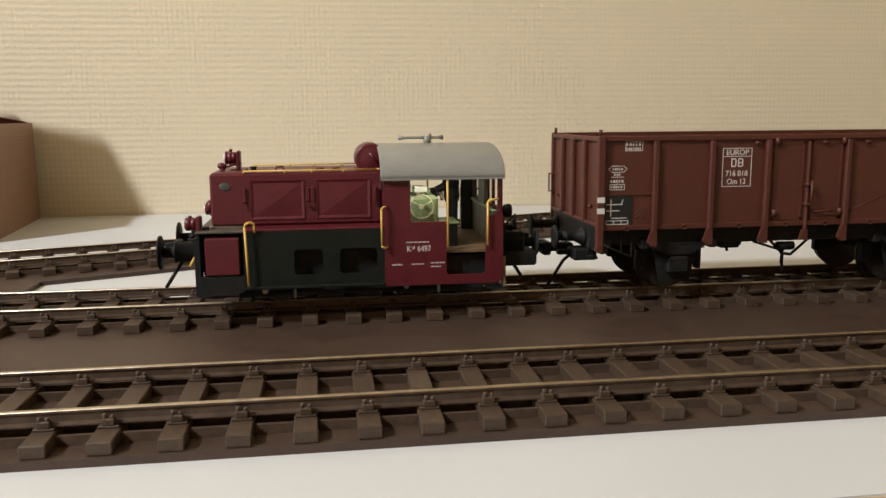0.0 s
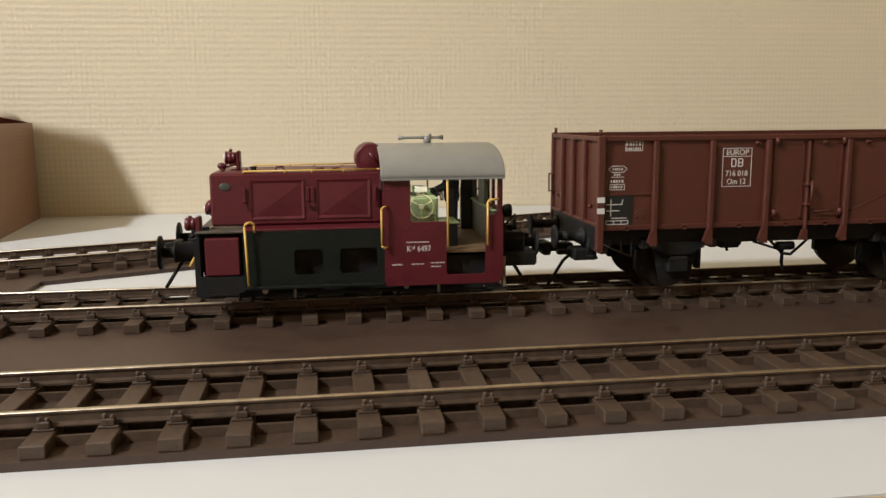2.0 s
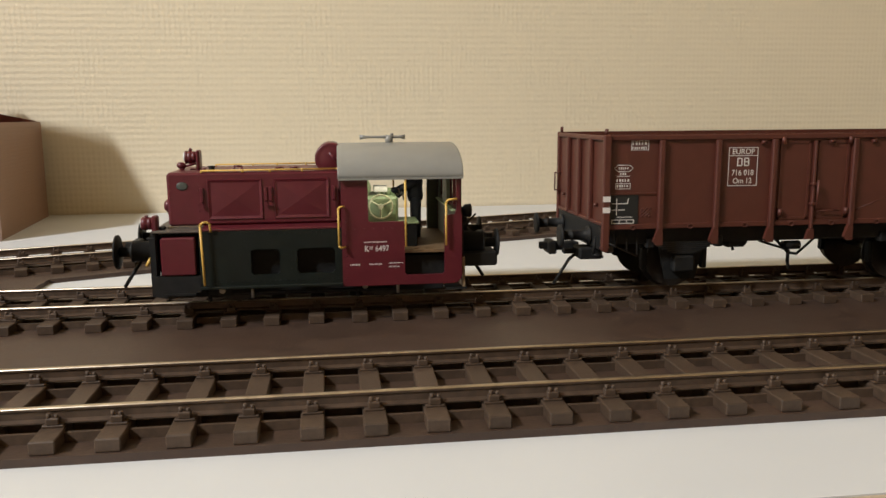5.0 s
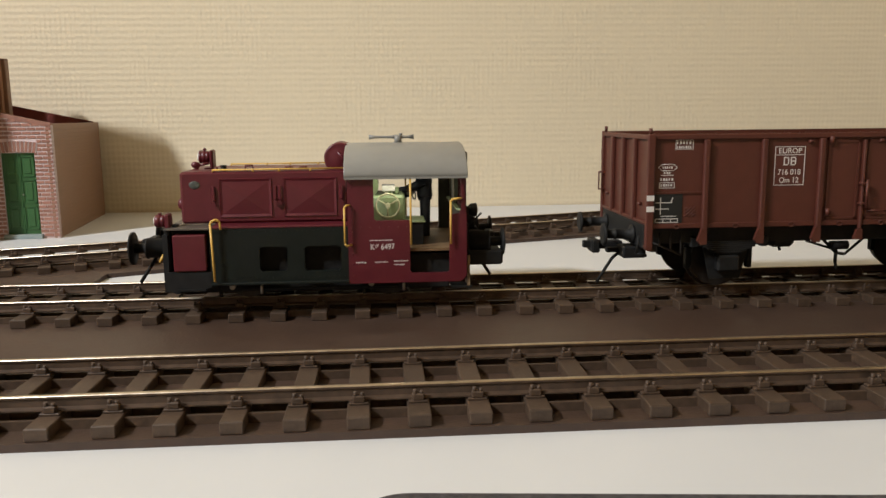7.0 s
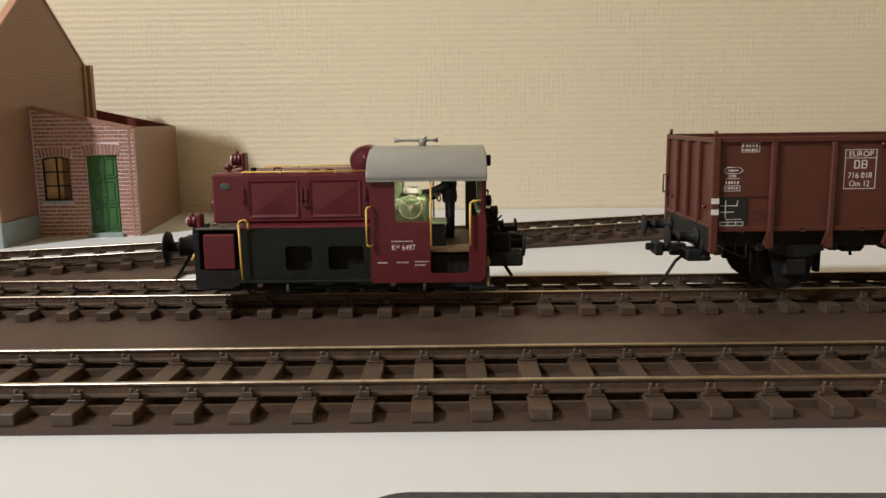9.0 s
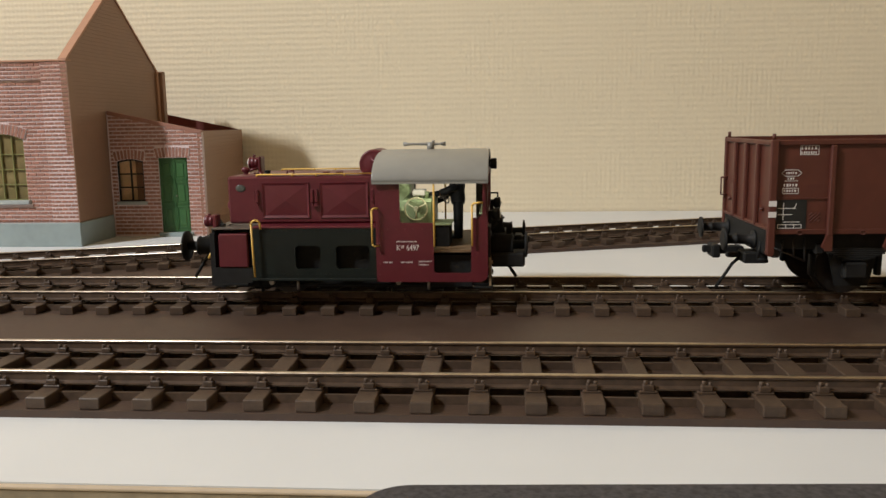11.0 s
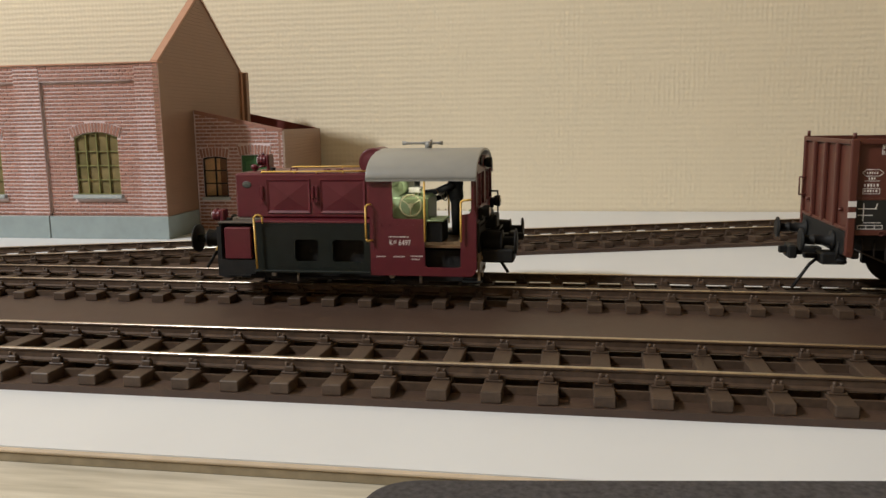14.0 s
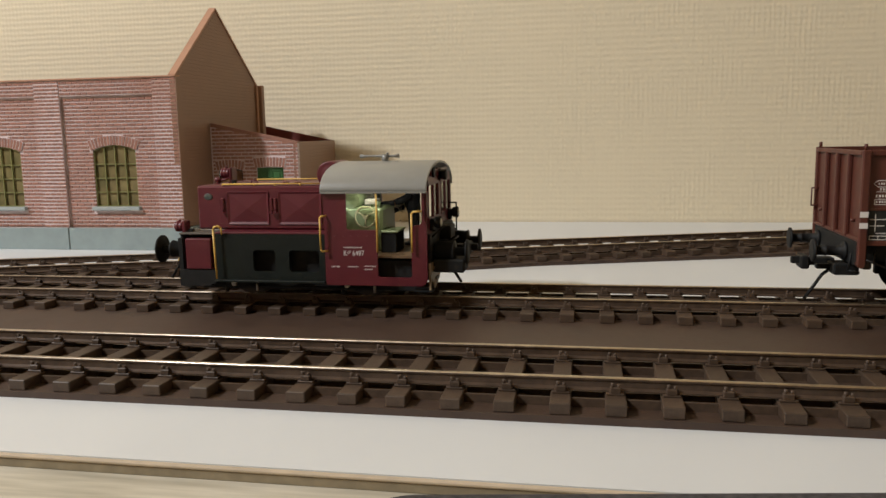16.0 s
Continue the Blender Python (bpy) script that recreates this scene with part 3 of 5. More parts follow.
                bm.faces.new((p[k], p[n], q[n], q[k]))
                bm.faces.new((q[k], q[n], top))
            d = part("hood_door", bm, M_RED, L, "embossed hood door with a pyramid fold")
        for xx in (-0.0402, -0.0168, -0.0150, 0.0086):
            bm = B()
            box(bm, xx - 0.0007, xx + 0.0007, min(s * W, s * (W + 0.0009)), max(s * W, s * (W + 0.0009)), 0.0385, 0.0440, 0.0003)
            rod(bm, (xx, s * (W + 0.0008), 0.0376), (xx, s * (W + 0.0018), 0.0376), 0.0008, 8)
            part("latch", bm, M_RED, L)
        bm = B()
        for i in range(20):
            bmesh.ops.create_icosphere(bm, subdivisions=1, radius=0.00030, matrix=Matrix.Translation((-0.0520 + i * 0.0032, s * W, 0.0306)))
        for i in range(7):
            for xx in (-0.0518, -0.0415):
                bmesh.ops.create_icosphere(bm, subdivisions=1, radius=0.00030, matrix=Matrix.Translation((xx, s * W, 0.0325 + i * 0.0026)))
        part("rivets", bm, M_RED, L, kind="stuff")
        bm = B()
        lathe(bm, [(0.0021, 0), (0.0021, 0.0002), (0.0018, 0.0003), (0.0003, 0.0003)], (0, 0, 0), (0, s, 0), 20)
        bmesh.ops.transform(bm, matrix=Matrix.Translation((-0.0472, s * W, 0.0446)) @ Matrix.Diagonal((1, 1, 0.72, 1)), verts=bm.verts[:])
        part("maker_plate", bm, M_PLATE, L, "small oval metal plate")
        bm = B()
        bar(bm, [(-0.0402, s * (W - 0.0004), 0.0494), (-0.0402, s * (W - 0.0004), 0.0502), (0.0096, s * (W - 0.0004), 0.0503), (0.0110, s * (W - 0.0004), 0.0503)], 0.00033)
        for xx in (-0.0250, -0.0150, -0.0030):
            rod(bm, (xx, s * (W - 0.0004), 0.0494), (xx, s * (W - 0.0004), 0.0506), 0.00042, 8)
        part("hood_rail", bm, M_YELLOW, L, "thin yellow rail along the hood")
    # fittings on the hood
    bm = B()
    rod(bm, (-0.0370, -0.014, 0.0494), (-0.0370, -0.014, 0.0514), 0.0011, 14)
    rod(bm, (-0.0370, -0.014, 0.0512), (-0.0370, -0.014, 0.0517), 0.0013, 14)
    part("filler_cap", bm, M_BLACK, L)
    part("filler_plug", rod(B(), (-0.0398, -0.014, 0.0494), (-0.0398, -0.014, 0.0509), 0.0008, 12), M_RED, L)
    for xx in (-0.0272, -0.0118, -0.0062):
        bm = B()
        bar(bm, [(xx - 0.0016, -0.014, 0.0494), (xx - 0.0013, -0.014, 0.0514 if xx < -0.02 else 0.0506), (xx + 0.0013, -0.014, 0.0514 if xx < -0.02 else 0.0506), (xx + 0.0016, -0.014, 0.0494)], 0.00036)
        part("lifting_eye", bm, M_RED, L)
    bm = B()
    box(bm, -0.0446, -0.0431, -0.0032, 0.0032, 0.0494, 0.0572, 0.0006)
    box(bm, -0.0470, -0.0428, -0.0022, 0.0022, 0.0494, 0.0501, 0.0003)
    lathe(bm, [(0.0010, 0), (0.0022, 0.0003), (0.0024, 0.0012), (0.0021, 0.0014), (0.0025, 0.0018), (0.0026, 0.0030), (0.0022, 0.0032), (0.0026, 0.0034), (0.0026, 0.0042), (0.0022, 0.0043)], (-0.0446, -0.0006, 0.0544), (-1, 0, 0), 20)
    rod(bm, (-0.0462, -0.0006, 0.0570), (-0.0472, -0.0006, 0.0576), 0.0006, 8)
    hl = part("head_lamp", bm, M_RED, L, "dark red lamp on a bracket")
    part("lens", lathe(B(), [(0.0021, 0.0), (0.0020, 0.0004), (0.0012, 0.0008), (0.0002, 0.0010)], (-0.0488, -0.0006, 0.0544), (-1, 0, 0), 18), M_LENS, hl, "clear glass lens")
    bm = B()
    lathe(bm, [(0.0004, 0), (0.0010, 0.0006), (0.0014, 0.0018), (0.0012, 0.0030), (0.0004, 0.0036)], (-0.0480, -0.004, 0.0512), (-1, 0, 0.1), 14)
    rod(bm, (-0.0482, -0.004, 0.0512), (-0.0446, -0.003, 0.0520), 0.0005, 8)
    rod(bm, (-0.0496, -0.004, 0.0494), (-0.0496, -0.004, 0.0506), 0.0009, 10)
    part("whistle", bm, M_RED, L, "small dark red whistle")
    for s in (-1, 1):
        bm = B()
        lathe(bm, [(0.0012, 0), (0.0022, 0.0003), (0.0024, 0.0014), (0.0020, 0.0016), (0.0025, 0.0020), (0.0025, 0.0036), (0.0020, 0.0040)], (-0.0574, s * 0.0245, 0.0316), (-1, 0, 0), 20)
        rod(bm, (-0.0596, s * 0.0245, 0.0338), (-0.0596, s * 0.0245, 0.0346), 0.0007, 8)
        box(bm, -0.0576, -0.0556, s * 0.0245 - 0.0024, s * 0.0245 + 0.0024, 0.0268, 0.0344, 0.0005)
        ml = part("marker_lamp", bm, M_RED, L, "small dark red lamp on a plate")
        part("lens", lathe(B(), [(0.0019, 0.0), (0.0017, 0.0004), (0.0002, 0.0008)], (-0.0613, s * 0.0245, 0.0316), (-1, 0, 0), 16), M_LENS, ml, "clear glass lens")
        box_b = box(B(), -0.0552, -0.0530, s * 0.0245 - 0.0012, s * 0.0245 + 0.0012, 0.0292, 0.0304, 0.0003)
        part("latch", box_b, M_BLACK, L)
    bm = B()
    lathe(bm, [(0.0012, 0), (0.0024, 0.0004), (0.0026, 0.0016), (0.0020, 0.0020), (0.0016, 0.0026)], (-0.0528, -0.012, 0.0366), (-1, 0, 0), 16)
    ring(bm, (-0.0536, -0.012, 0.0338), (0, 1, 0), 0.0007, 0.0002, 12, 5)
    part("marker_lamp", bm, M_RED, L)
    # rounded silencer before the cab
    bm = B()
    prof = [(0.0, -0.0112), (0.0036, -0.0110), (0.0051, -0.0104), (0.0055, -0.0106), (0.0060, -0.0103), (0.0062, -0.0097), (0.0062, 0.0097), (0.0060, 0.0103), (0.0055, 0.0106), (0.0051, 0.0104), (0.0036, 0.0110), (0.0, 0.0112)]
    lathe(bm, prof, (0.0078, 0, 0.0536), (0, 1, 0), 32)
    rod(bm, (0.0072, -0.0112, 0.0560), (0.0108, -0.0112, 0.0520), 0.0006, 8)
    box(bm, 0.0035, 0.0112, -0.0095, 0.0095, 0.0490, 0.0540)
    part("silencer", bm, M_RED, L, "rounded dark red silencer")
    # cab
    E0, E1 = 0.0112, 0.0564
    T = 0.0010
    for s in (-1, 1):
        y0, y1 = (s * 0.0305, s * (0.0305 - T)) if s < 0 else (s * (0.0305 - T), s * 0.0305)
        bm = B()
        c = 0.0034
        arc = [(E1 - c + c * math.sin(a), 0.0068 + c - c * math.cos(a)) for a in [i * math.pi / 2 / 6 for i in range(7)]]
        upper = [(E1, 0.0330), (0.0556, 0.0345), (0.0554, 0.0470), (0.0543, 0.0470), (0.0543, 0.0345), (0.0535, 0.0332), (0.0497, 0.0326)]
        if s < 0:
            gap = [(0.0497, 0.0112), (0.0488, 0.0104), (0.0355, 0.0104), (0.0346, 0.0112), (0.0346, 0.0309), (0.0218, 0.0309), (0.0211, 0.0316)]
        else:
            gap = [(0.0497, 0.0188), (0.0211, 0.0188)]
        plate(bm, [(E0, 0.0068)] + arc + upper + gap + [(0.0211, 0.0470), (E0, 0.0470)], y0, y1)
        part("cab_side", bm, M_RED, L)
        bm = B()
        for i in range(7):
            bmesh.ops.create_icosphere(bm, subdivisions=1, radius=0.00030, matrix=Matrix.Translation((0.0126 + i * 0.0035, s * 0.0305, 0.0284)))
        for i in range(9):
            bmesh.ops.create_icosphere(bm, subdivisions=1, radius=0.00030, matrix=Matrix.Translation((0.0128, s * 0.0305, 0.0100 + i * 0.0042)))
        part("rivets", bm, M_RED, L, kind="stuff")
    # front end wall of the cab with two windows, rear end wall with two windows
    for x0, x1, mat, sill in ((E0, E0 + T, M_RED, 0.0420), (E1 - T, E1, M_RED, 0.0345)):
        bm = B()
        box(bm, x0, x1, -0.0294, 0.0294, 0.0105, sill)
        box(bm, x0, x1, -0.0294, -0.0262, sill, 0.0470)
        box(bm, x0, x1, 0.0262, 0.0294, sill, 0.0470)
        box(bm, x0, x1, -0.0030, 0.0030, sill, 0.0560)
        box(bm, x0, x1, -0.0262, 0.0262, 0.0500, 0.0532)
        box(bm, x0, x1, -0.0190, 0.0190, 0.0532, 0.0556)
        ew = part("cab_end", bm, mat, L)
        for s in (-1, 1):
            bm = B()
            a, b = (0.0030, 0.0262) if s > 0 else (-0.0262, -0.0030)
            for p in ((a, a + 0.0007, sill, 0.0500), (b - 0.0007, b, sill, 0.0500), (a, b, sill, sill + 0.0007), (a, b, 0.0493, 0.0500)):
                box(bm, x0 - 0.0003, x1 + 0.0003, p[0], p[1], p[2], p[3])
            if x0 > 0.03:
                box(bm, x0 - 0.0002, x1 + 0.0002, (a + b) / 2 - 0.0003, (a + b) / 2 + 0.0003, sill, 0.0493)
            wf = part("window_frame", bm, M_RED if x0 > 0.03 else M_BLACK, L)
            g = part("pane", box(B(), (x0 + x1) / 2 - 0.0001, (x0 + x1) / 2 + 0.0001, a + 0.0007, b - 0.0007, sill + 0.0007, 0.0493), M_GLASS, wf)
            g.visible_shadow = False
    # dark olive lining of the rear wall, its post between the windows wide inside
    bm = B()
    box(bm, E1 - T - 0.0008, E1 - T - 0.0001, -0.0285, 0.0285, 0.0198, 0.0343)
    box(bm, E1 - T - 0.0016, E1 - T - 0.0001, -0.0060, 0.0060, 0.0343, 0.0530)
    box(bm, E1 - T - 0.0008, E1 - T - 0.0001, 0.0225, 0.0285, 0.0343, 0.0470)
    lining = part("rear_lining", bm, M_CABGREEN, L, "dark olive lining of the rear cab wall")
    for xa, xb in ((0.0497, E1 - T - 0.0010), (E0 + T, 0.0210)):
        part("side_lining", box(B(), xa, xb, 0.0283, 0.0293, 0.0198, 0.0462), M_CABGREEN, L, "dark olive lining of the cab side")
    part("ledge", box(B(), E1 - T - 0.0026, E1 - T - 0.0009, -0.0270, 0.0225, 0.0338, 0.0344, 0.0002), M_LIME, lining, "pale green window ledge")
    # roof
    bm = B()
    n = 28
    rows = []
    for x in (0.0102, 0.0106, 0.0564, 0.0568):
        inset = 0.0002 if x in (0.0102, 0.0568) else 0.0
        pr = []
        for i in range(n + 1):
            a = math.pi * i / n
            y, z = 0.0320 * math.cos(a), math.sin(a)
            z = 0.0471 + (0.0122 - inset) * (z ** 0.9)
            pr.append((x, y, z))
        rows.append([bm.verts.new(p) for p in pr])
    inner = []
    for x in (0.0102, 0.0568):
        inner.append([bm.verts.new((x, 0.0311 * math.cos(math.pi * i / n), 0.0471 + 0.0112 * math.sin(math.pi * i / n) ** 0.9)) for i in range(n + 1)])
    for a, b in zip(rows, rows[1:]):
        for i in range(n):
            f = bm.faces.new((a[i], a[i + 1], b[i + 1], b[i]))
            f.smooth = True
    for i in range(n):
        bm.faces.new((inner[0][i], inner[1][i], inner[1][i + 1], inner[0][i + 1])).smooth = True
        bm.faces.new((rows[0][i], inner[0][i], inner[0][i + 1], rows[0][i + 1]))
        bm.faces.new((rows[-1][i], rows[-1][i + 1], inner[1][i + 1], inner[1][i]))
    for i in (0, n):
        bm.faces.new((rows[0][i], rows[1][i], rows[2][i], rows[3][i], inner[1][i], inner[0][i]))
    roof = part("roof", bm, M_GREYROOF, L, "satin grey arched cab roof")
    for s in (-1, 1):
        part("gutter", box(B(), 0.0104, 0.0566, s * 0.0320 - 0.0003, s * 0.0320 + 0.0003, 0.0467, 0.0475), M_GREYROOF, roof)
    bm = B()
    rod(bm, (0.0313, 0, 0.0588), (0.0313, 0, 0.0622), 0.0016, 14)
    rod(bm, (0.0325, 0, 0.0622), (0.0325, 0, 0.0630), 0.0006, 8)
    lathe(bm, [(0.0009, 0), (0.0006, 0.0015), (0.0005, 0.0060), (0.0006, 0.0085), (0.0010, 0.0110)], (0.0305, 0, 0.0615), (-1, 0, 0), 12)
    lathe(bm, [(0.0009, 0), (0.0006, 0.0012), (0.0005, 0.0030), (0.0010, 0.0056)], (0.0322, 0, 0.0615), (1, 0, 0), 12)
    part("roof_horn", bm, M_GREYROOF, L, "grey double-ended horn")
    # rear fittings
    bm = B()
    rod(bm, (E1, -0.015, 0.0545), (E1 + 0.0008, -0.015, 0.0545), 0.0022, 14)
    lathe(bm, [(0.0012, 0), (0.0022, 0.001), (0.0024, 0.003), (0.0021, 0.0034)], (E1, 0.0, 0.0528), (1, 0, 0), 16)
    part("rear_lamp", bm, M_BLACK, L, "black lamp below the roof")
    # marker lamps at the shaded end: black stands for dark red in shade
    for s in (-1, 1):
        bm = B()
        lathe(bm, [(0.0012, 0), (0.0024, 0.001), (0.0027, 0.0032), (0.0024, 0.0036), (0.0022, 0.003), (0.0002, 0.0028)], (E1 + 0.0012, s * 0.0225, 0.0335), (1, 0, 0), 16)
        box(bm, E1, E1 + 0.0016, s * 0.0225 - 0.0016, s * 0.0225 + 0.0016, 0.0300, 0.0350, 0.0003)
        ml = part("marker_lamp", bm, M_BLACK, L, "small dark red lamp, its shade put in as black")
        part("lens", lathe(B(), [(0.0018, 0.0), (0.0016, 0.0004), (0.0002, 0.0007)], (E1 + 0.0046, s * 0.0225, 0.0335), (1, 0, 0), 16), M_LENS, ml, "clear glass lens")
    bm = B()
    box(bm, E1, E1 + 0.0060, -0.006, 0.006, 0.0240, 0.0300, 0.0005)
    box(bm, E1, E1 + 0.0014, -0.0185, 0.0185, 0.0290, 0.0305, 0.0002)
    box(bm, E1 + 0.0010, E1 + 0.0150, -0.0245, -0.0130, 0.0118, 0.0176, 0.0008)
    part("rear_box", bm, M_BLACK, L)
    bm = B()
    bar(bm, [(E1, -0.024, 0.0265), (E1 + 0.0040, -0.024, 0.0300), (E1 + 0.0065, -0.023, 0.0322)], 0.0004)
    part("uncoupling_rod", bm, M_BLACK, L)
    bm = B()
    bar(bm, [(E1, 0.024, 0.0250), (E1 + 0.0035, 0.024, 0.0250), (E1 + 0.0035, 0.024, 0.0380), (E1, 0.024, 0.0380)], 0.0004)
    part("hand_hold", bm, M_BLACK, L)
    for s in (-1, 1):
        bm = B()
        bar(bm, [(E1, s * 0.027, 0.0120), (E1 + 0.0014, s * 0.027, 0.0050)], 0.0008)
        box(bm, E1 - 0.006, E1 + 0.002, s * 0.027 - 0.003, s * 0.027 + 0.003, 0.0042, 0.0050)
        part("rear_step", bm, M_BLACK, L)
        bm = B()
        outline = [(0.0296, 0.0165), (0.0040, 0.0165), (0.0052, 0.0120), (0.0100, 0.0075), (0.0180, 0.0048), (0.0296, 0.0040)]
        pts = [[bm.verts.new((x, s * y, z)) for y, z in outline] for x in (E1 + 0.0003, E1 + 0.0013)]
        bm.faces.new(pts[0])
        bm.faces.new(list(reversed(pts[1])))
        for k in range(6):
            bm.faces.new((pts[0][k], pts[1][k], pts[1][(k + 1) % 6], pts[0][(k + 1) % 6]))
        for y, z in ((0.0150, 0.0085), (0.0190, 0.0085), (0.0250, 0.0070), (0.0250, 0.0140)):
            rod(bm, (E1 + 0.0012, s * y, z), (E1 + 0.0019, s * y, z), 0.0007, 8)
        bmesh.ops.recalc_face_normals(bm, faces=bm.faces)
        part("end_skirt", bm, M_SKIRT, L, "weathered brown end plate with bolts")
        bm = B()
        plate(bm, [(-0.0580, 0.0052), (-0.0560, 0.0052), (-0.0560, 0.0268), (-0.0580, 0.0268)], s * 0.0268 - 0.0032, s * 0.0268 + 0.0032)
        part("end_plate", bm, M_BLACK, L)
    # cab inside
    part("cab_floor", box(B(), E0 + T, E1 - T, -0.0285, 0.0285, 0.0186, 0.0196), M_CABFLOOR, L, "brown cab floor")
    bm = B()
    box(bm, 0.0150, 0.0335, -0.0165, 0.0070, 0.0196, 0.0390, 0.0010)
    cabinet = part("control_cabinet", bm, M_LIME, L, "pale green control cabinet")
    bm = B()
    rod(bm, (0.0190, -0.016, 0.0425), (0.0190, 0.007, 0.0425), 0.0040, 20)
    rod(bm, (0.0265, -0.0165, 0.0353), (0.0265, -0.0185, 0.0353), 0.0008, 10)
    for px, pz in ((0.0300, 0.0408), (0.0275, 0.0408)):
        rod(bm, (px, -0.010, 0.0388), (px, -0.010, 0.0418), 0.0012, 10)
    part("air_tank", bm, M_LIME, cabinet)
    bm = B()
    ring(bm, (0.0265, -0.0190, 0.0353), (0.10, -1, 0.12), 0.0046, 0.00036, 32, 6)
    for k in range(3):
        a = 2 * math.pi * k / 3 + 0.5
        rod(bm, (0.0265, -0.0190, 0.0353), (0.0265 + 0.0046 * math.cos(a), -0.0190, 0.0353 + 0.0046 * math.sin(a)), 0.0003, 6)
    rod(bm, (0.0265, -0.0196, 0.0353), (0.0265, -0.0176, 0.0353), 0.0010, 10)
    part("handwheel", bm, M_CREAM, cabinet, "cream spoked handwheel")
    bm = B()
    ring(bm, (0.0372, 0.004, 0.0385), (1, -0.3, 0.3), 0.0032, 0.0003, 24, 6)
    rod(bm, (0.0345, 0.005, 0.0375), (0.0372, 0.004, 0.0385), 0.0005, 8)
    for k in range(4):
        a = math.pi * k / 2
        rod(bm, (0.0372, 0.004, 0.0385), (0.0372, 0.004 + 0.0031 * math.cos(a), 0.0385 + 0.0031 * math.sin(a)), 0.0002, 5)
    part("brake_wheel", bm, M_STEEL, cabinet, "small bare metal wheel")
    bm = B()
    box(bm, 0.0243, 0.0296, -0.0125, -0.0050, 0.0402, 0.0426, 0.0003)
    box(bm, 0.0255, 0.0285, -0.0110, -0.0060, 0.0388, 0.0403)
    part("instrument_desk", bm, M_WHITE, cabinet, "white instrument box lit by the cab lamp")
    part("ledge", box(B(), 0.0335, 0.0412, -0.0205, -0.004, 0.0285, 0.0293, 0.0002), M_LIME, cabinet)
    part("ledge_box", box(B(), 0.0335, 0.0405, -0.0198, -0.005, 0.0196, 0.0285, 0.0003), M_BLACK, cabinet)
    part("cab_lamp", lathe(B(), [(0.0013, 0), (0.0013, 0.0007), (0.0008, 0.0010)], (0.0305, -0.0225, 0.0500), (0, 0, -1), 14), M_LED, L, "glowing warm white cab lamp")
    bm = B()
    box(bm, 0.0285, 0.0325, -0.0240, -0.0205, 0.0500, 0.0538)
    part("lamp_bracket", bm, M_LIME, L)
    # lettering on both cab sides, read on the side that is seen
    yl = -0.03052
    lettering("lettering", "K", 0.0203, 0.0198, 0.0023, yl, L, squash=0.80, label="white running number")
    lettering("lettering", "öf", 0.0219, 0.0206, 0.0014, yl, L, squash=0.85, label="white running number")
    lettering("lettering", "6497", 0.0261, 0.0198, 0.0023, yl, L, squash=0.82, label="white running number")
    bars("small_print", [(0.0194, 0.0280, 0.0231, 0.0236), (0.0140, 0.0180, 0.0146, 0.0152), (0.0212, 0.0262, 0.0147, 0.0152), (0.0285, 0.0340, 0.0150, 0.0155), (0.0285, 0.0325, 0.0136, 0.0141)], yl, L, label="white print too small to read")
    return L


def build_driver():
    """The standing figure in the cab, one plain shape."""
    bm = B()
    for s in (-1, 1):
        rod(bm, (0.0, s * 0.0022, 0.0), (0.0, s * 0.0020, 0.0165), 0.0019, 10, 0.0023)
        box(bm, -0.0042, 0.0014, s * 0.0022 - 0.0014, s * 0.0022 + 0.0014, 0.0, 0.0014, 0.0004)
    lathe(bm, [(0.0029, 0), (0.0034, 0.002), (0.0033, 0.006), (0.0037, 0.0080), (0.0032, 0.0100), (0.0013, 0.0110)], (0.0, 0, 0.0150), (-0.05, 0, 1), 14)
    bmesh.ops.create_icosphere(bm, subdivisions=2, radius=0.0026, matrix=Matrix.Translation((-0.0014, 0, 0.0280)))
    rod(bm, (-0.0014, 0, 0.0288), (-0.0014, 0, 0.0308), 0.0028, 14)
    for s, end in ((-1, (-0.0148, -0.0042, 0.0192)), (1, (-0.0126, 0.0028, 0.0150))):
        rod(bm, (-0.0004, s * 0.0042, 0.0232), (-0.0075, s * 0.0056, 0.0202 if s < 0 else 0.0168), 0.0016, 10)
        rod(bm, (-0.0075, s * 0.0056, 0.0202 if s < 0 else 0.0168), end, 0.0013, 10)
        n = len(bm.faces)
        bmesh.ops.create_icosphere(bm, subdivisions=2, radius=0.0012, matrix=Matrix.Translation(end) @ Matrix.Diagonal((1.5, 0.8, 0.8, 1)))
        bm.faces.ensure_lookup_table()
        for f in bm.faces[n:]:
            f.material_index = 1
    ob = part("driver_figure", bm, (M_FIGURE, M_SKIN), None)
    ob.matrix_basis = pose(0.11 + 0.0425, YC + 0.0075, HEAD + 0.0196)
    return tagged(ob, "dark-clothed plastic driver figure standing in the cab", "figurine")


loco = build_loco()
driver = build_driver()

M_BROWN = material("red_brown_wagon_paint", (0.090, 0.0235, 0.0143), 0.5, vary=0.10, scale=200, bump=0.00004, bscale=900, stain=0.35, stain_scale=40, stain_col=(0.085, 0.025, 0.016))
M_SLATE = material("black_chalk_panel", (0.012, 0.013, 0.012), 0.55, vary=0.2, scale=300)


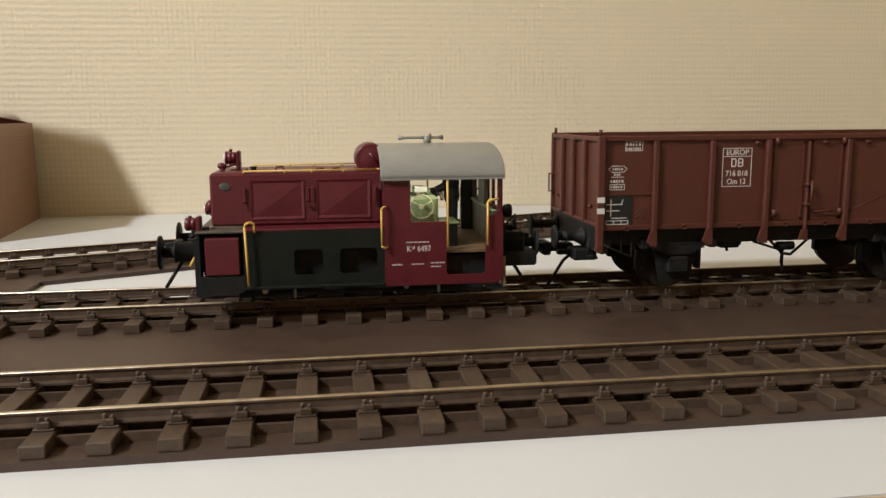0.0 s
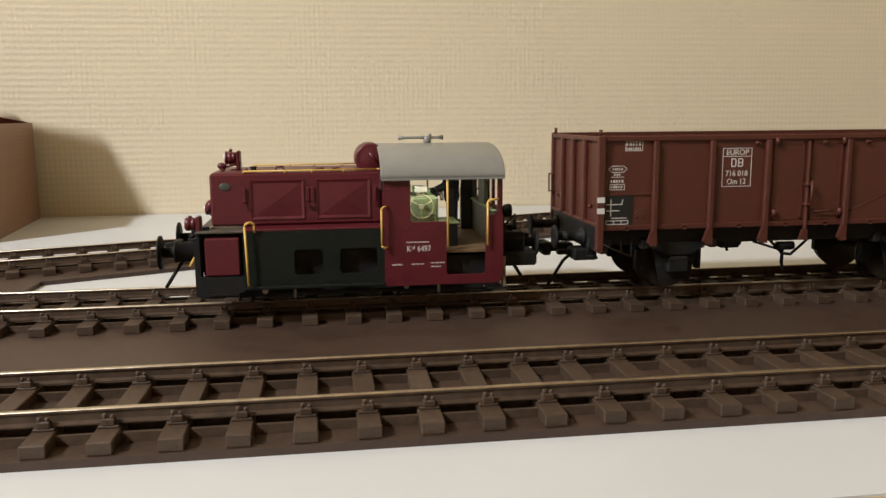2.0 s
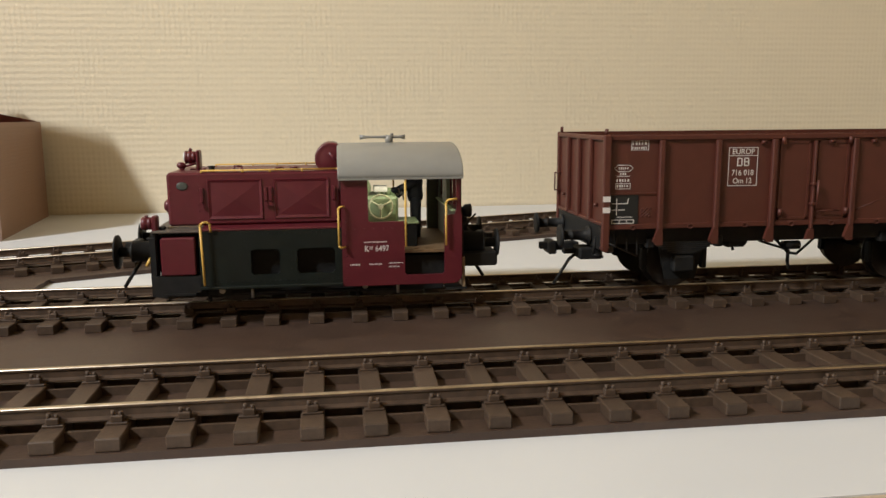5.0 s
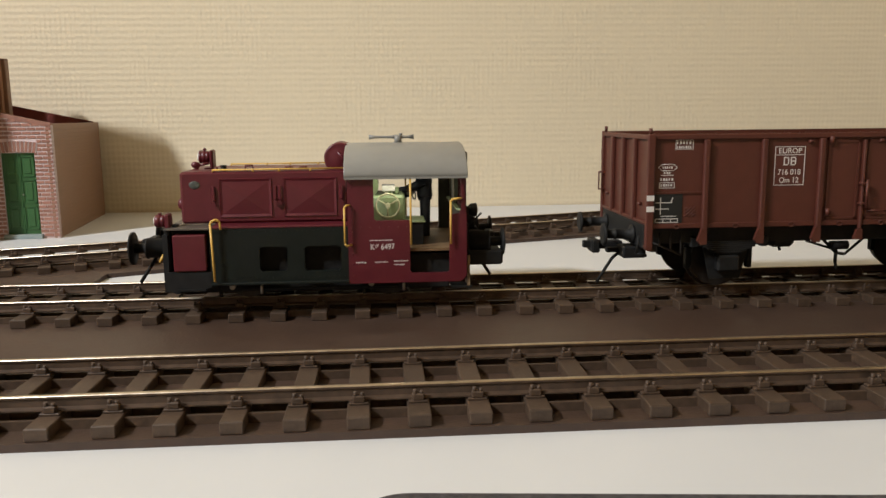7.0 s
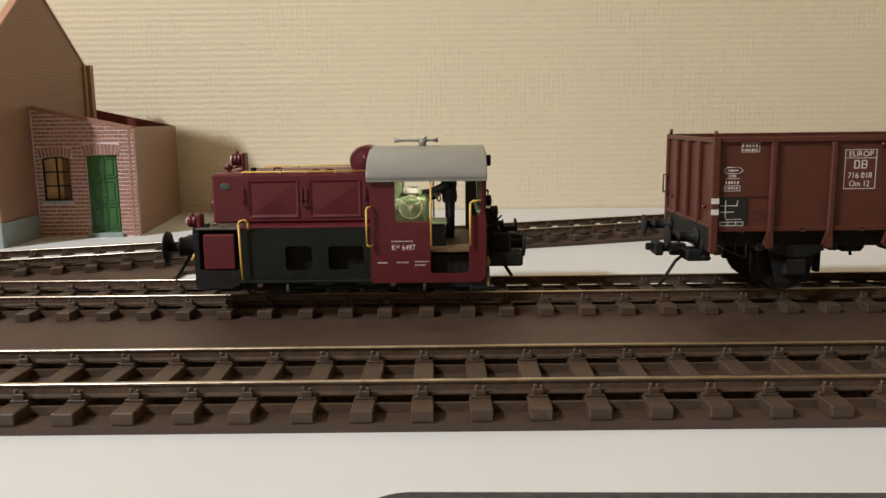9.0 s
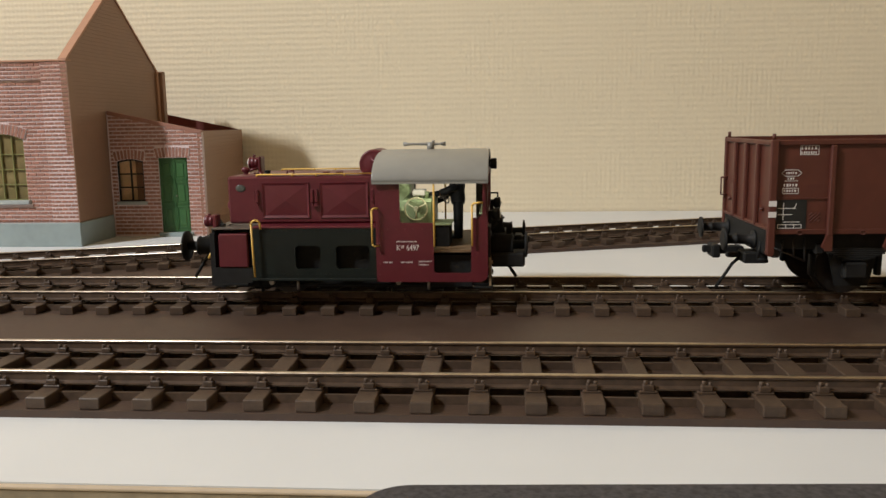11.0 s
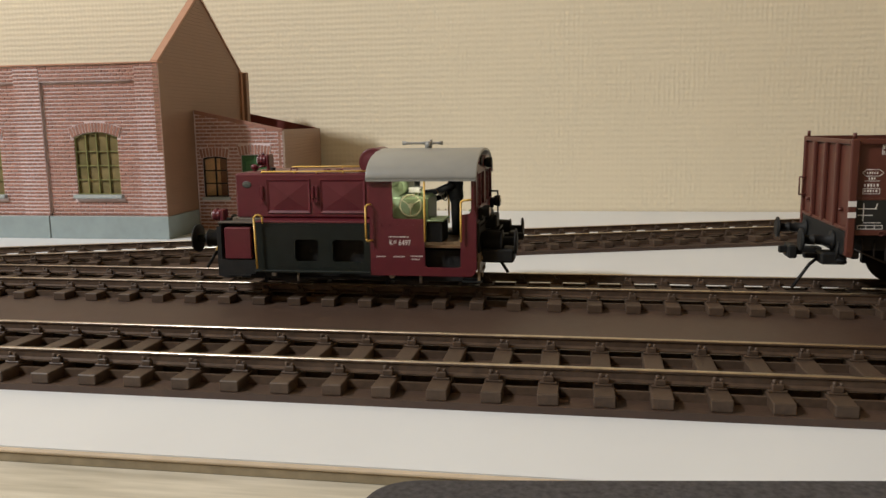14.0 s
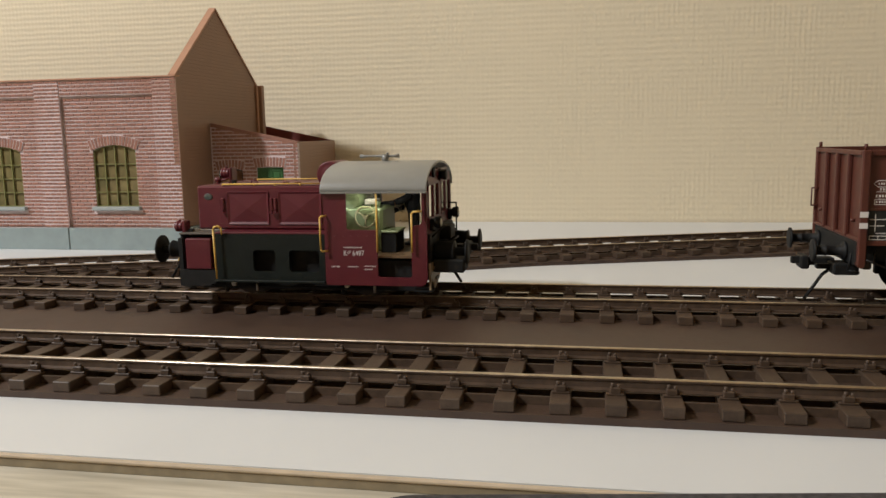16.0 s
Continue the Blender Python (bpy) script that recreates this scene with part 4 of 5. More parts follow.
def build_wagon():
    OFF = 0.003  # the body stands a little off the middle of the wheels
    G = thing("goods_wagon", (0.2029, YC - OFF, HEAD), "red-brown open goods wagon with white lettering, standing on the track", "wagon")
    LEN, H0, H1, HW = 0.170, 0.0265, 0.0623, 0.0305
    T = 0.0012
    for s in (-1, 1):
        y0, y1 = (-HW, -HW + T) if s < 0 else (HW - T, HW)
        part("side_wall", box(B(), 0, LEN, y0, y1, H0, H1), M_BROWN, G)
        o = s * HW
        out = lambda d: (min(o, o + s * d), max(o, o + s * d))
        # cap rail, floor edge
        part("cap_rail", box(B(), -0.0004, LEN + 0.0004, *out(0.0012), H1 - 0.0022, H1 - 0.0002, 0.0003), M_BROWN, G)
        part("sole_edge", box(B(), 0, LEN, *out(0.0006), H0 - 0.0004, H0 + 0.0016, 0.0002), M_BROWN, G)
        for x in (0.0220, 0.0447, 0.0676, 0.1014, 0.1245, 0.1472):
            bm = B()
            a, b = out(0.0020)
            box(bm, x - 0.0011, x + 0.0011, a, b, H0 - 0.001, H1 - 0.0022, 0.0004)
            plate(bm, [(x - 0.0010, H0 - 0.0006), (x - 0.0026, 0.0212), (x - 0.0014, 0.0198), (x + 0.0012, 0.0198), (x + 0.0010, H0 - 0.0006)], a + 0.0002, b - 0.0002)
            part("stake", bm, M_BROWN, G)
        for x in (0.0002, LEN - 0.0002):
            bm = B()
            a, b = out(0.0022)
            box(bm, x - 0.0015, x + 0.0015, a, b, 0.0190, H1, 0.0004)
            rod(bm, (x, o - s * 0.002, 0.0188), (x, o + s * 0.0021, 0.0188), 0.0012, 10)
            rod(bm, (x, o, H1), (x, o, H1 + 0.0022), 0.0007, 8)
            part("corner_post", bm, M_BROWN, G)
        # pressed brace beside the door
        part("brace", rod(B(), (0.1040, o, 0.0316), (0.1232, o, 0.0392), 0.0002, 6), M_BROWN, G)
        # raised edge of the end fields
        part("field_edge", box(B(), 0.0020, 0.0212, *out(0.0005), 0.0396, 0.0402), M_BROWN, G)
        # the double door
        bm = B()
        for p in ((0.0705, 0.0833, H0 + 0.002, H1 - 0.003), (0.0863, 0.0995, H0 + 0.002, H1 - 0.003)):
            w = 0.0009
            for q in ((p[0], p[1], p[2], p[2] + w), (p[0], p[1], p[3] - w, p[3]), (p[0], p[0] + w, p[2], p[3]), (p[1] - w, p[1], p[2], p[3])):
                box(bm, q[0], q[1], *out(0.0004), q[2], q[3])
        door = part("door", bm, M_BROWN, G, "double side door with raised edges")
        bm = B()
        box(bm, 0.0842, 0.0854, *out(0.0016), H0 - 0.002, H1 - 0.003, 0.0003)
        box(bm, 0.0835, 0.0861, *out(0.0024), 0.0340, 0.0352, 0.0003)
        box(bm, 0.0835, 0.0861, *out(0.0024), 0.0418, 0.0430, 0.0003)
        rod(bm, (0.0858, o + s * 0.0026, 0.0330), (0.0858, o + s * 0.0026, 0.0440), 0.0005, 8)
        rod(bm, (0.0870, o + s * 0.0016, 0.0318), (0.0960, o + s * 0.0016, 0.0318), 0.0004, 8)
        plate(bm, [(0.0838, H0 - 0.002), (0.0826, 0.0205), (0.0860, 0.0205), (0.0858, H0 - 0.002)], *out(0.0015))
        part("door_latch", bm, M_BROWN, door)
        for x in (0.0712, 0.0992):
            for z in (0.0315, 0.0595):
                part("hinge", rod(B(), (x, o + s * 0.0011, z - 0.0013), (x, o + s * 0.0011, z + 0.0013), 0.0009, 10), M_BROWN, door)
        for x in (0.0112, 0.0345, 0.0570, 0.0765, 0.0935, 0.1130, 0.1360, 0.1580):
            part("lashing_ring", ring(B(), (x, o + s * 0.0010, H0 + 0.0004), (0.3, 1, 0.2), 0.0009, 0.00022, 14, 5), M_BROWN, G)
        for x in (0.0622, 0.0905, 0.1085):
            part("cap_fitting", rod(B(), (x, o + s * 0.0008, H1 - 0.0034), (x + 0.002, o + s * 0.0008, H1 - 0.0034), 0.0007, 8), M_BROWN, G)
    # ends with ribs
    for x0, x1, sx in ((0, T, -1), (LEN - T, LEN, 1)):
        part("end_wall", box(B(), x0, x1, -HW + T, HW - T, H0 + 0.0012, H1 - 0.0004), M_BROWN, G)
        xo = x0 if sx < 0 else x1
        for y in (-0.0153, 0.0, 0.0153):
            bm = B()
            box(bm, min(xo, xo + sx * 0.0018), max(xo, xo + sx * 0.0018), y - 0.0013, y + 0.0013, H0 + 0.0016, H1 - 0.002, 0.0004)
            part("end_stake", bm, M_BROWN, G)
        part("end_cap", box(B(), min(xo, xo + sx * 0.0013), max(xo, xo + sx * 0.0013), -HW, HW, H1 - 0.0022, H1 - 0.0004, 0.0003), M_BROWN, G)
        part("end_sill", box(B(), min(xo, xo + sx * 0.0012), max(xo, xo + sx * 0.0012), -HW, HW, H0 + 0.0010, H0 + 0.0024, 0.0003), M_BROWN, G)
        bm = B()
        bar(bm, [(xo, HW - 0.001, 0.0440), (xo + sx * 0.0030, HW - 0.001, 0.0440), (xo + sx * 0.0030, HW - 0.001, 0.0362), (xo, HW - 0.001, 0.0362)], 0.00035)
        part("hand_hold", bm, M_BROWN, G)
        for y in (-0.0225, 0.0225):
            part("lamp_iron", rod(B(), (xo, y, 0.0350), (xo + sx * 0.0016, y, 0.0350), 0.0007, 8), M_BROWN, G)
    part("wagon_floor", box(B(), T, LEN - T, -HW + T, HW - T, H0, H0 + 0.0012), M_BROWN, G)
    # underframe
    for s in (-1, 1):
        part("sole_bar", box(B(), 0.0, LEN, min(s * 0.0265, s * 0.0250), max(s * 0.0265, s * 0.0250), 0.0195, 0.0258, 0.0003), M_BLACK, G)
    part("cross_frame", box(B(), 0.002, LEN - 0.002, -0.025, 0.025, 0.0215, 0.0258), M_BLACK, G)
    for xa in (0.0345, 0.1340):
        for s in (-1, 1):
            spoked_wheel(G, xa, s * 0.0188, 0.0111, M_BLACK).location.y += OFF
            bm = B()
            plate(bm, [(xa - 0.0105, 0.0220), (xa - 0.0062, 0.0045), (xa + 0.0062, 0.0045), (xa + 0.0105, 0.0220)], min(s * 0.0230, s * 0.0238), max(s * 0.0230, s * 0.0238))
            part("axle_guard", bm, M_BLACK, G)
            bm = B()
            box(bm, xa - 0.0045, xa + 0.0045, min(s * 0.0238, s * 0.0275), max(s * 0.0238, s * 0.0275), 0.0078, 0.0145, 0.0008)
            part("axle_box", bm, M_BLACK, G)
            bm = B()
            for i in range(6):
                h = 0.0142 - i * 0.0018
                box(bm, xa - h, xa + h, min(s * 0.0245, s * 0.0272), max(s * 0.0245, s * 0.0272), 0.0193 - i * 0.0008, 0.0200 - i * 0.0008)
            rod(bm, (xa - 0.0142, s * 0.0245, 0.0200), (xa - 0.0142, s * 0.0272, 0.0200), 0.0011, 10)
            rod(bm, (xa + 0.0142, s * 0.0245, 0.0200), (xa + 0.0142, s * 0.0272, 0.0200), 0.0011, 10)
            for d in (-1, 1):
                box(bm, xa + d * 0.0142 - 0.0016, xa + d * 0.0142 + 0.0016, min(s * 0.0240, s * 0.0276), max(s * 0.0240, s * 0.0276), 0.0178, 0.0222, 0.0005)
            part("leaf_spring", bm, M_BLACK, G)
            for d in (-1, 1):
                bm = B()
                box(bm, xa + d * 0.0128 - 0.0011, xa + d * 0.0128 + 0.0011, min(s * 0.0150, s * 0.0182), max(s * 0.0150, s * 0.0182), 0.0075, 0.0165, 0.0004)
                bar(bm, [(xa + d * 0.0128, s * 0.0166, 0.0215), (xa + d * 0.0136, s * 0.0166, 0.0080)], 0.0006)
                part("brake_shoe", bm, M_BLACK, G)
    for xa in (0.0345, 0.1340):
        part("axle", rod(B(), (xa, -0.0236 + OFF, 0.0111), (xa, 0.0236 + OFF, 0.0111), 0.0016, 12), M_STEEL, G)
    for s in (-1, 1):
        bm = B()
        bar(bm, [(0.0665, s * 0.0235, 0.0200), (0.0728, s * 0.0235, 0.0138), (0.0765, s * 0.0235, 0.0132), (0.0850, s * 0.0235, 0.0205)], 0.0006)
        bar(bm, [(0.0728, s * 0.0235, 0.0150), (0.0728, s * 0.0235, 0.0100), (0.0736, s * 0.0235, 0.0070)], 0.0007)
        bar(bm, [(0.0600, s * 0.0235, 0.0190), (0.0728, s * 0.0235, 0.0150)], 0.0005)
        rod(bm, (0.0700, s * 0.0240, 0.0170), (0.0770, s * 0.0240, 0.0170), 0.0018, 10)
        bmesh.ops.translate(bm, vec=(0.0078, 0, 0), verts=bm.verts[:])
        part("brake_rigging", bm, M_BLACK, G)
    bm = B()
    box(bm, 0.0525, 0.0625, -0.0255, -0.0120, 0.0168, 0.0225, 0.0016)
    part("air_tank", bm, M_BLACK, G)
    bm = B()
    ys = -0.0262
    bar(bm, [(0.0030, ys, 0.0222), (0.0030, ys, 0.0204), (0.0150, ys - 0.001, 0.0150)], 0.00045)
    for xs, zs in ((0.0064, 0.0190), (0.0108, 0.0170), (0.0150, 0.0150)):
        rod(bm, (xs, ys, 0.0240), (xs, ys - 0.001, zs), 0.0004, 8)
    box(bm, 0.0028, 0.0062, ys + 0.0006, ys + 0.0040, 0.0160, 0.0210, 0.0006)
    part("foot_step", bm, M_TYRE, G, "dark metal step frame")
    for x, sx in ((-0.0010, -1), (LEN + 0.0010, 1)):
        part("head_stock", box(B(), min(x, x - sx * 0.0016), max(x, x - sx * 0.0016), -0.0290, 0.0290, 0.0178, 0.0276, 0.0004), M_BLACK, G)
        for s in (-1, 1):
            buffer_set(G, x, sx, s * 0.0194 + OFF, 0.0222, 0.0046, 0.0128, M_BLACK, 0.72)
        coupling(G, x, sx, 0.0155, 0.0030)
        part("coupling_pocket", box(box(B(), min(x - sx * 0.0050, x + sx * 0.0045), max(x - sx * 0.0050, x + sx * 0.0045), -0.0185, -0.0085, 0.0125, 0.0172, 0.0006), min(x, x + sx * 0.0095), max(x, x + sx * 0.0095), -0.0125, -0.0095, 0.0140, 0.0160, 0.0004), M_BLACK, G)
        for s in (-1, 1):
            bm = bar(B(), [(x, s * 0.024, 0.0225), (x + sx * 0.0010, s * 0.0245, 0.0155), (x - sx * 0.0030, s * 0.0245, 0.0145)], 0.0006)
            part("shunter_step", bm, M_BLACK, G)
    # chalk panel and lettering on the side that is seen
    y = -HW - 0.0001
    part("chalk_panel", box(B(), 0.0022, 0.0134, -HW - 0.0003, -HW + 0.0002, 0.0280, 0.0394), M_SLATE, G, "black chalk panel with white lines")
    yp = -HW - 0.00038
    bm = B()
    for x0, x1, z0, z1 in ((0.0028, 0.0094, 0.0360, 0.0363), (0.0028, 0.0080, 0.0336, 0.0339), (0.0046, 0.0049, 0.0316, 0.0382)):
        box(bm, x0, x1, yp - 0.00006, yp + 0.00004, z0, z1)
    box(bm, -0.00015, 0.00015, -0.00006, 0.00004, -0.001, 0.001, m=Matrix.Translation((0.0092, yp, 0.0372)) @ Matrix.Rotation(0.35, 4, "Y"))
    part("chalk_lines", bm, M_WHITE, G)
    line_frame("label_frame", 0.0028, 0.0118, 0.0284, 0.0300, 0.00025, yp, G)
    bm = B()
    for c in (0.0058, 0.0088):
        box(bm, c, c + 0.00025, yp - 0.00006, yp + 0.00004, 0.0286, 0.0298)
    part("label_lines", bm, M_WHITE, G)
    bars("small_print", [(0.0050, 0.0112, 0.0307, 0.0311)], yp, G, label="white print too small to read")
    for z in (0.0329, 0.0371):
        part("white_patch", box(B(), -0.0013, 0.0016, -HW - 0.00235, -HW - 0.0021, z, z + 0.0021), M_WHITE, G, "white paint patch")
    bm = B()
    for i in range(5):
        rod(bm, (0.0146 + max(0, i - 2) * 0.0015, -HW, 0.0306 + max(0, 2 - i) * 0.0013), (0.0186 - max(0, 2 - i) * 0.0015, -HW, 0.0344 - max(0, i - 2) * 0.0013), 0.00028, 6)
    part("hatch_mark", bm, M_BROWN, G)
    bars("small_print", [(0.0104, 0.0165, 0.0584, 0.0596), (0.0104, 0.0165, 0.0568, 0.0577)], y, G, label="white print too small to read")
    line_frame("label_frame", 0.0100, 0.0169, 0.0564, 0.0600, 0.00020, y, G)
    bm = B()
    hexa = [(0.0036, 0.0496), (0.0050, 0.0508), (0.0096, 0.0508), (0.0110, 0.0496), (0.0096, 0.0484), (0.0050, 0.0484)]
    for (xa, za), (xb, zb) in zip(hexa, hexa[1:] + hexa[:1]):
        rod(bm, (xa, y, za), (xb, y, zb), 0.00013, 4)
    part("label_frame", bm, M_WHITE, G)
    bars("small_print", [(0.0052, 0.0094, 0.0492, 0.0500), (0.0059, 0.0087, 0.0471, 0.0479), (0.0045, 0.0099, 0.0445, 0.0455), (0.0047, 0.0095, 0.0424, 0.0433)], y, G, label="white print too small to read")
    line_frame("label_frame", 0.0041, 0.0101, 0.0417, 0.0439, 0.00020, y, G)
    part("label_line", box(B(), 0.0046, 0.0098, y - 0.00006, y + 0.00004, 0.0465, 0.0467), M_WHITE, G)
    line_frame("label_frame", 0.0493, 0.0613, 0.0421, 0.0570, 0.00022, y, G, cross=(0.0537,))
    lettering("lettering", "EUROP", 0.0553, 0.0544, 0.0021, y, G, squash=1.02, label="white lettering")
    lettering("lettering", "716 018", 0.0553, 0.0462, 0.0022, y, G, squash=0.92, label="white lettering")
    lettering("lettering", "Om 12", 0.0553, 0.0431, 0.0022, y, G, squash=0.9, label="white lettering")
    bm = B()
    for x0, x1, z0, z1 in ((0.0546, 0.0550, 0.0498, 0.0530), (0.0550, 0.0564, 0.0498, 0.0502), (0.0550, 0.0564, 0.0526, 0.0530), (0.0563, 0.0567, 0.0502, 0.0526), (0.0574, 0.0578, 0.0498, 0.0530), (0.0578, 0.0592, 0.0498, 0.0502), (0.0578, 0.0592, 0.0512, 0.0516), (0.0578, 0.0592, 0.0526, 0.0530), (0.0591, 0.0595, 0.0502, 0.0526)):
        box(bm, x0 - 0.0017, x1 - 0.0017, y - 0.00006, y + 0.00004, z0, z1)
    part("owner_mark", bm, M_WHITE, G, "white owner mark of plain bars")
    return G


wagon = build_wagon()

M_PANE = material("yellow_green_acrylic_pane", (0.20, 0.155, 0.07), 0.22, vary=0.35, scale=60, stain=0.8, stain_scale=70, stain_col=(0.10, 0.10, 0.035))
M_PANE_WARM = glass_material("thin_clear_pane", (0.98, 0.94, 0.86), 0.04)
# beige that stands for warm light in the lean-to window
M_LIT_CARD = material("lit_pane_beige", (0.78, 0.56, 0.34), 0.7, vary=0.25, scale=90)
M_COPING = material("pale_brick_coping", (0.42, 0.225, 0.14), 0.55, vary=0.08, scale=200)
M_COURSE = material("unpainted_brick_courses", (0.285, 0.165, 0.107), 0.5, vary=0.06, scale=100)
COURSE, BLEN = 0.00265, 0.0058


def brick_rows(u0, u1, z0, z1, shut, course=COURSE, blen=BLEN, cuts=None, bed=0.00036):
    """Rectangles of running-bond bricks in a field, left out where shut() holds."""
    out = []
    n = int((z1 - z0) / course + 0.001)
    for j in range(n):
        za, zb = z0 + j * course + bed, z0 + (j + 1) * course - bed
        u = u0 - (blen / 2 if j % 2 else 0)
        while u < u1 - 1e-6:
            pieces = [(max(u, u0) + 0.00016, min(u + blen, u1) - 0.00016)]
            for c0, c1 in (cuts((za + zb) / 2) if cuts else ()):
                pieces = [q for a, b in pieces for q in ((a, min(b, c0)), (max(a, c1), b))]
            for a, b in pieces:
                if b - a > 0.0005 and not shut((a + b) / 2, (za + zb) / 2, a, b):
                    out.append((a, b, za, zb))
            u += blen
    return out


def put_bricks(parent, rects, place, proud, mat, near=None):
    """place(u, z, d) gives the point on the wall. Bricks in the near stretch are parts, the rest one mesh."""
    far, shared = [], {}
    for r in rects:
        (far if near is None or not near(*r) else shared.setdefault((round(r[1] - r[0], 5), round(r[3] - r[2], 5)), [])).append(r)
    def faces(vs, fs, a, b, c, d, o):
        i = len(vs)
        e = 0.00022
        for dd, q in ((-0.0004, 0), (proud, e)):
            vs.extend([place(a + q - o[0], c + q - o[1], dd), place(b - q - o[0], c + q - o[1], dd), place(b - q - o[0], d - q - o[1], dd), place(a + q - o[0], d - q - o[1], dd)])
        fs.append((i + 4, i + 5, i + 6, i + 7))
        for k in range(4):
            n = (k + 1) % 4
            fs.append((i + k, i + n, i + 4 + n, i + 4 + k))
    if far:
        vs, fs = [], []
        for a, b, c, d in far:
            faces(vs, fs, a, b, c, d, (0, 0))
        me = bpy.data.meshes.new("bricks")
        me.from_pydata(vs, [], fs)
        me.materials.append(mat)
        ob = new("bricks", me)
        ob.parent = parent
        tagged(ob, kind="stuff")
    base = Vector(place(0, 0, 0))
    for size, group in shared.items():
        vs, fs = [], []
        faces(vs, fs, 0, size[0], 0, size[1], (0, 0))
        me = bpy.data.meshes.new("brick")
        me.from_pydata([Vector(v) - base for v in vs], [], fs)
        me.materials.append(mat)
        for a, b, c, d in group:
            ob = new("brick", me)
            ob.parent = parent
            ob.location = Vector(place(a, c, 0))


def flat_wall(bm, u0, u1, z0, z1, holes, place, d0, d1):
    """A wall of blocks round rectangular holes (u0, u1, z0, z1), between two depths."""
    us = sorted({u0, u1, *[h[0] for h in holes], *[h[1] for h in holes]})
    zs = sorted({z0, z1, *[h[2] for h in holes], *[h[3] for h in holes]})
    for a, b in zip(us, us[1:]):
        for c, d in zip(zs, zs[1:]):
            if any(h[0] - 1e-9 <= a and b <= h[1] + 1e-9 and h[2] - 1e-9 <= c and d <= h[3] + 1e-9 for h in holes):
                continue
            vs = [bm.verts.new(place(u, z, dd)) for dd in (d0, d1) for u, z in ((a, c), (b, c), (b, d), (a, d))]
            for f in ((0, 1, 2, 3), (7, 6, 5, 4), (0, 4, 5, 1), (1, 5, 6, 2), (2, 6, 7, 3), (3, 7, 4, 0)):
                bm.faces.new([vs[i] for i in f])
    bmesh.ops.remove_doubles(bm, verts=bm.verts[:], dist=1e-6)
    seen, dead = {}, []
    for f in bm.faces:
        k = tuple(sorted(v.index for v in f.verts))
        seen.setdefault(k, []).append(f)
    for fs in seen.values():
        if len(fs) > 1:
            dead += fs
    bmesh.ops.delete(bm, geom=dead, context="FACES_ONLY")
    return bm


def arch_z(u, u0, u1, spring, rise):
    k = (u - u0) / (u1 - u0) * 2 - 1
    return spring + rise * (1 - k * k)


def arch_ring(bm, place, u0, u1, spring, rise, deep, n, proud, gap=0.12):
    """Standing bricks over a shallow arch."""
    for i in range(n):
        a, b = u0 + (u1 - u0) * (i + gap) / n, u0 + (u1 - u0) * (i + 1 - gap) / n
        za, zb = arch_z(a, u0, u1, spring, rise), arch_z(b, u0, u1, spring, rise)
        lean = ((a + b) / 2 - (u0 + u1) / 2) * 0.14
        vs = [bm.verts.new(place(*p, dd)) for dd in (-0.0004, proud) for p in ((a, za), (b, zb), (b + lean, zb + deep), (a + lean, za + deep))]
        for f in ((4, 5, 6, 7), (0, 1, 5, 4), (1, 2, 6, 5), (2, 3, 7, 6), (3, 0, 4, 7)):
            bm.faces.new([vs[k] for k in f])
    return bm


def arched_fill(bm, place, u0, u1, spring, rise, top, d0, d1, n=14):
    """The masonry between an arch and the square head of the hole above it."""
    for i in range(n):
        a, b = u0 + (u1 - u0) * i / n, u0 + (u1 - u0) * (i + 1) / n
        vs = [bm.verts.new(place(*p, dd)) for dd in (d0, d1) for p in ((a, arch_z(a, u0, u1, spring, rise)), (b, arch_z(b, u0, u1, spring, rise)), (b, top), (a, top))]
        for f in ((0, 1, 2, 3), (7, 6, 5, 4), (0, 4, 5, 1)):
            bm.faces.new([vs[k] for k in f])
    return bm


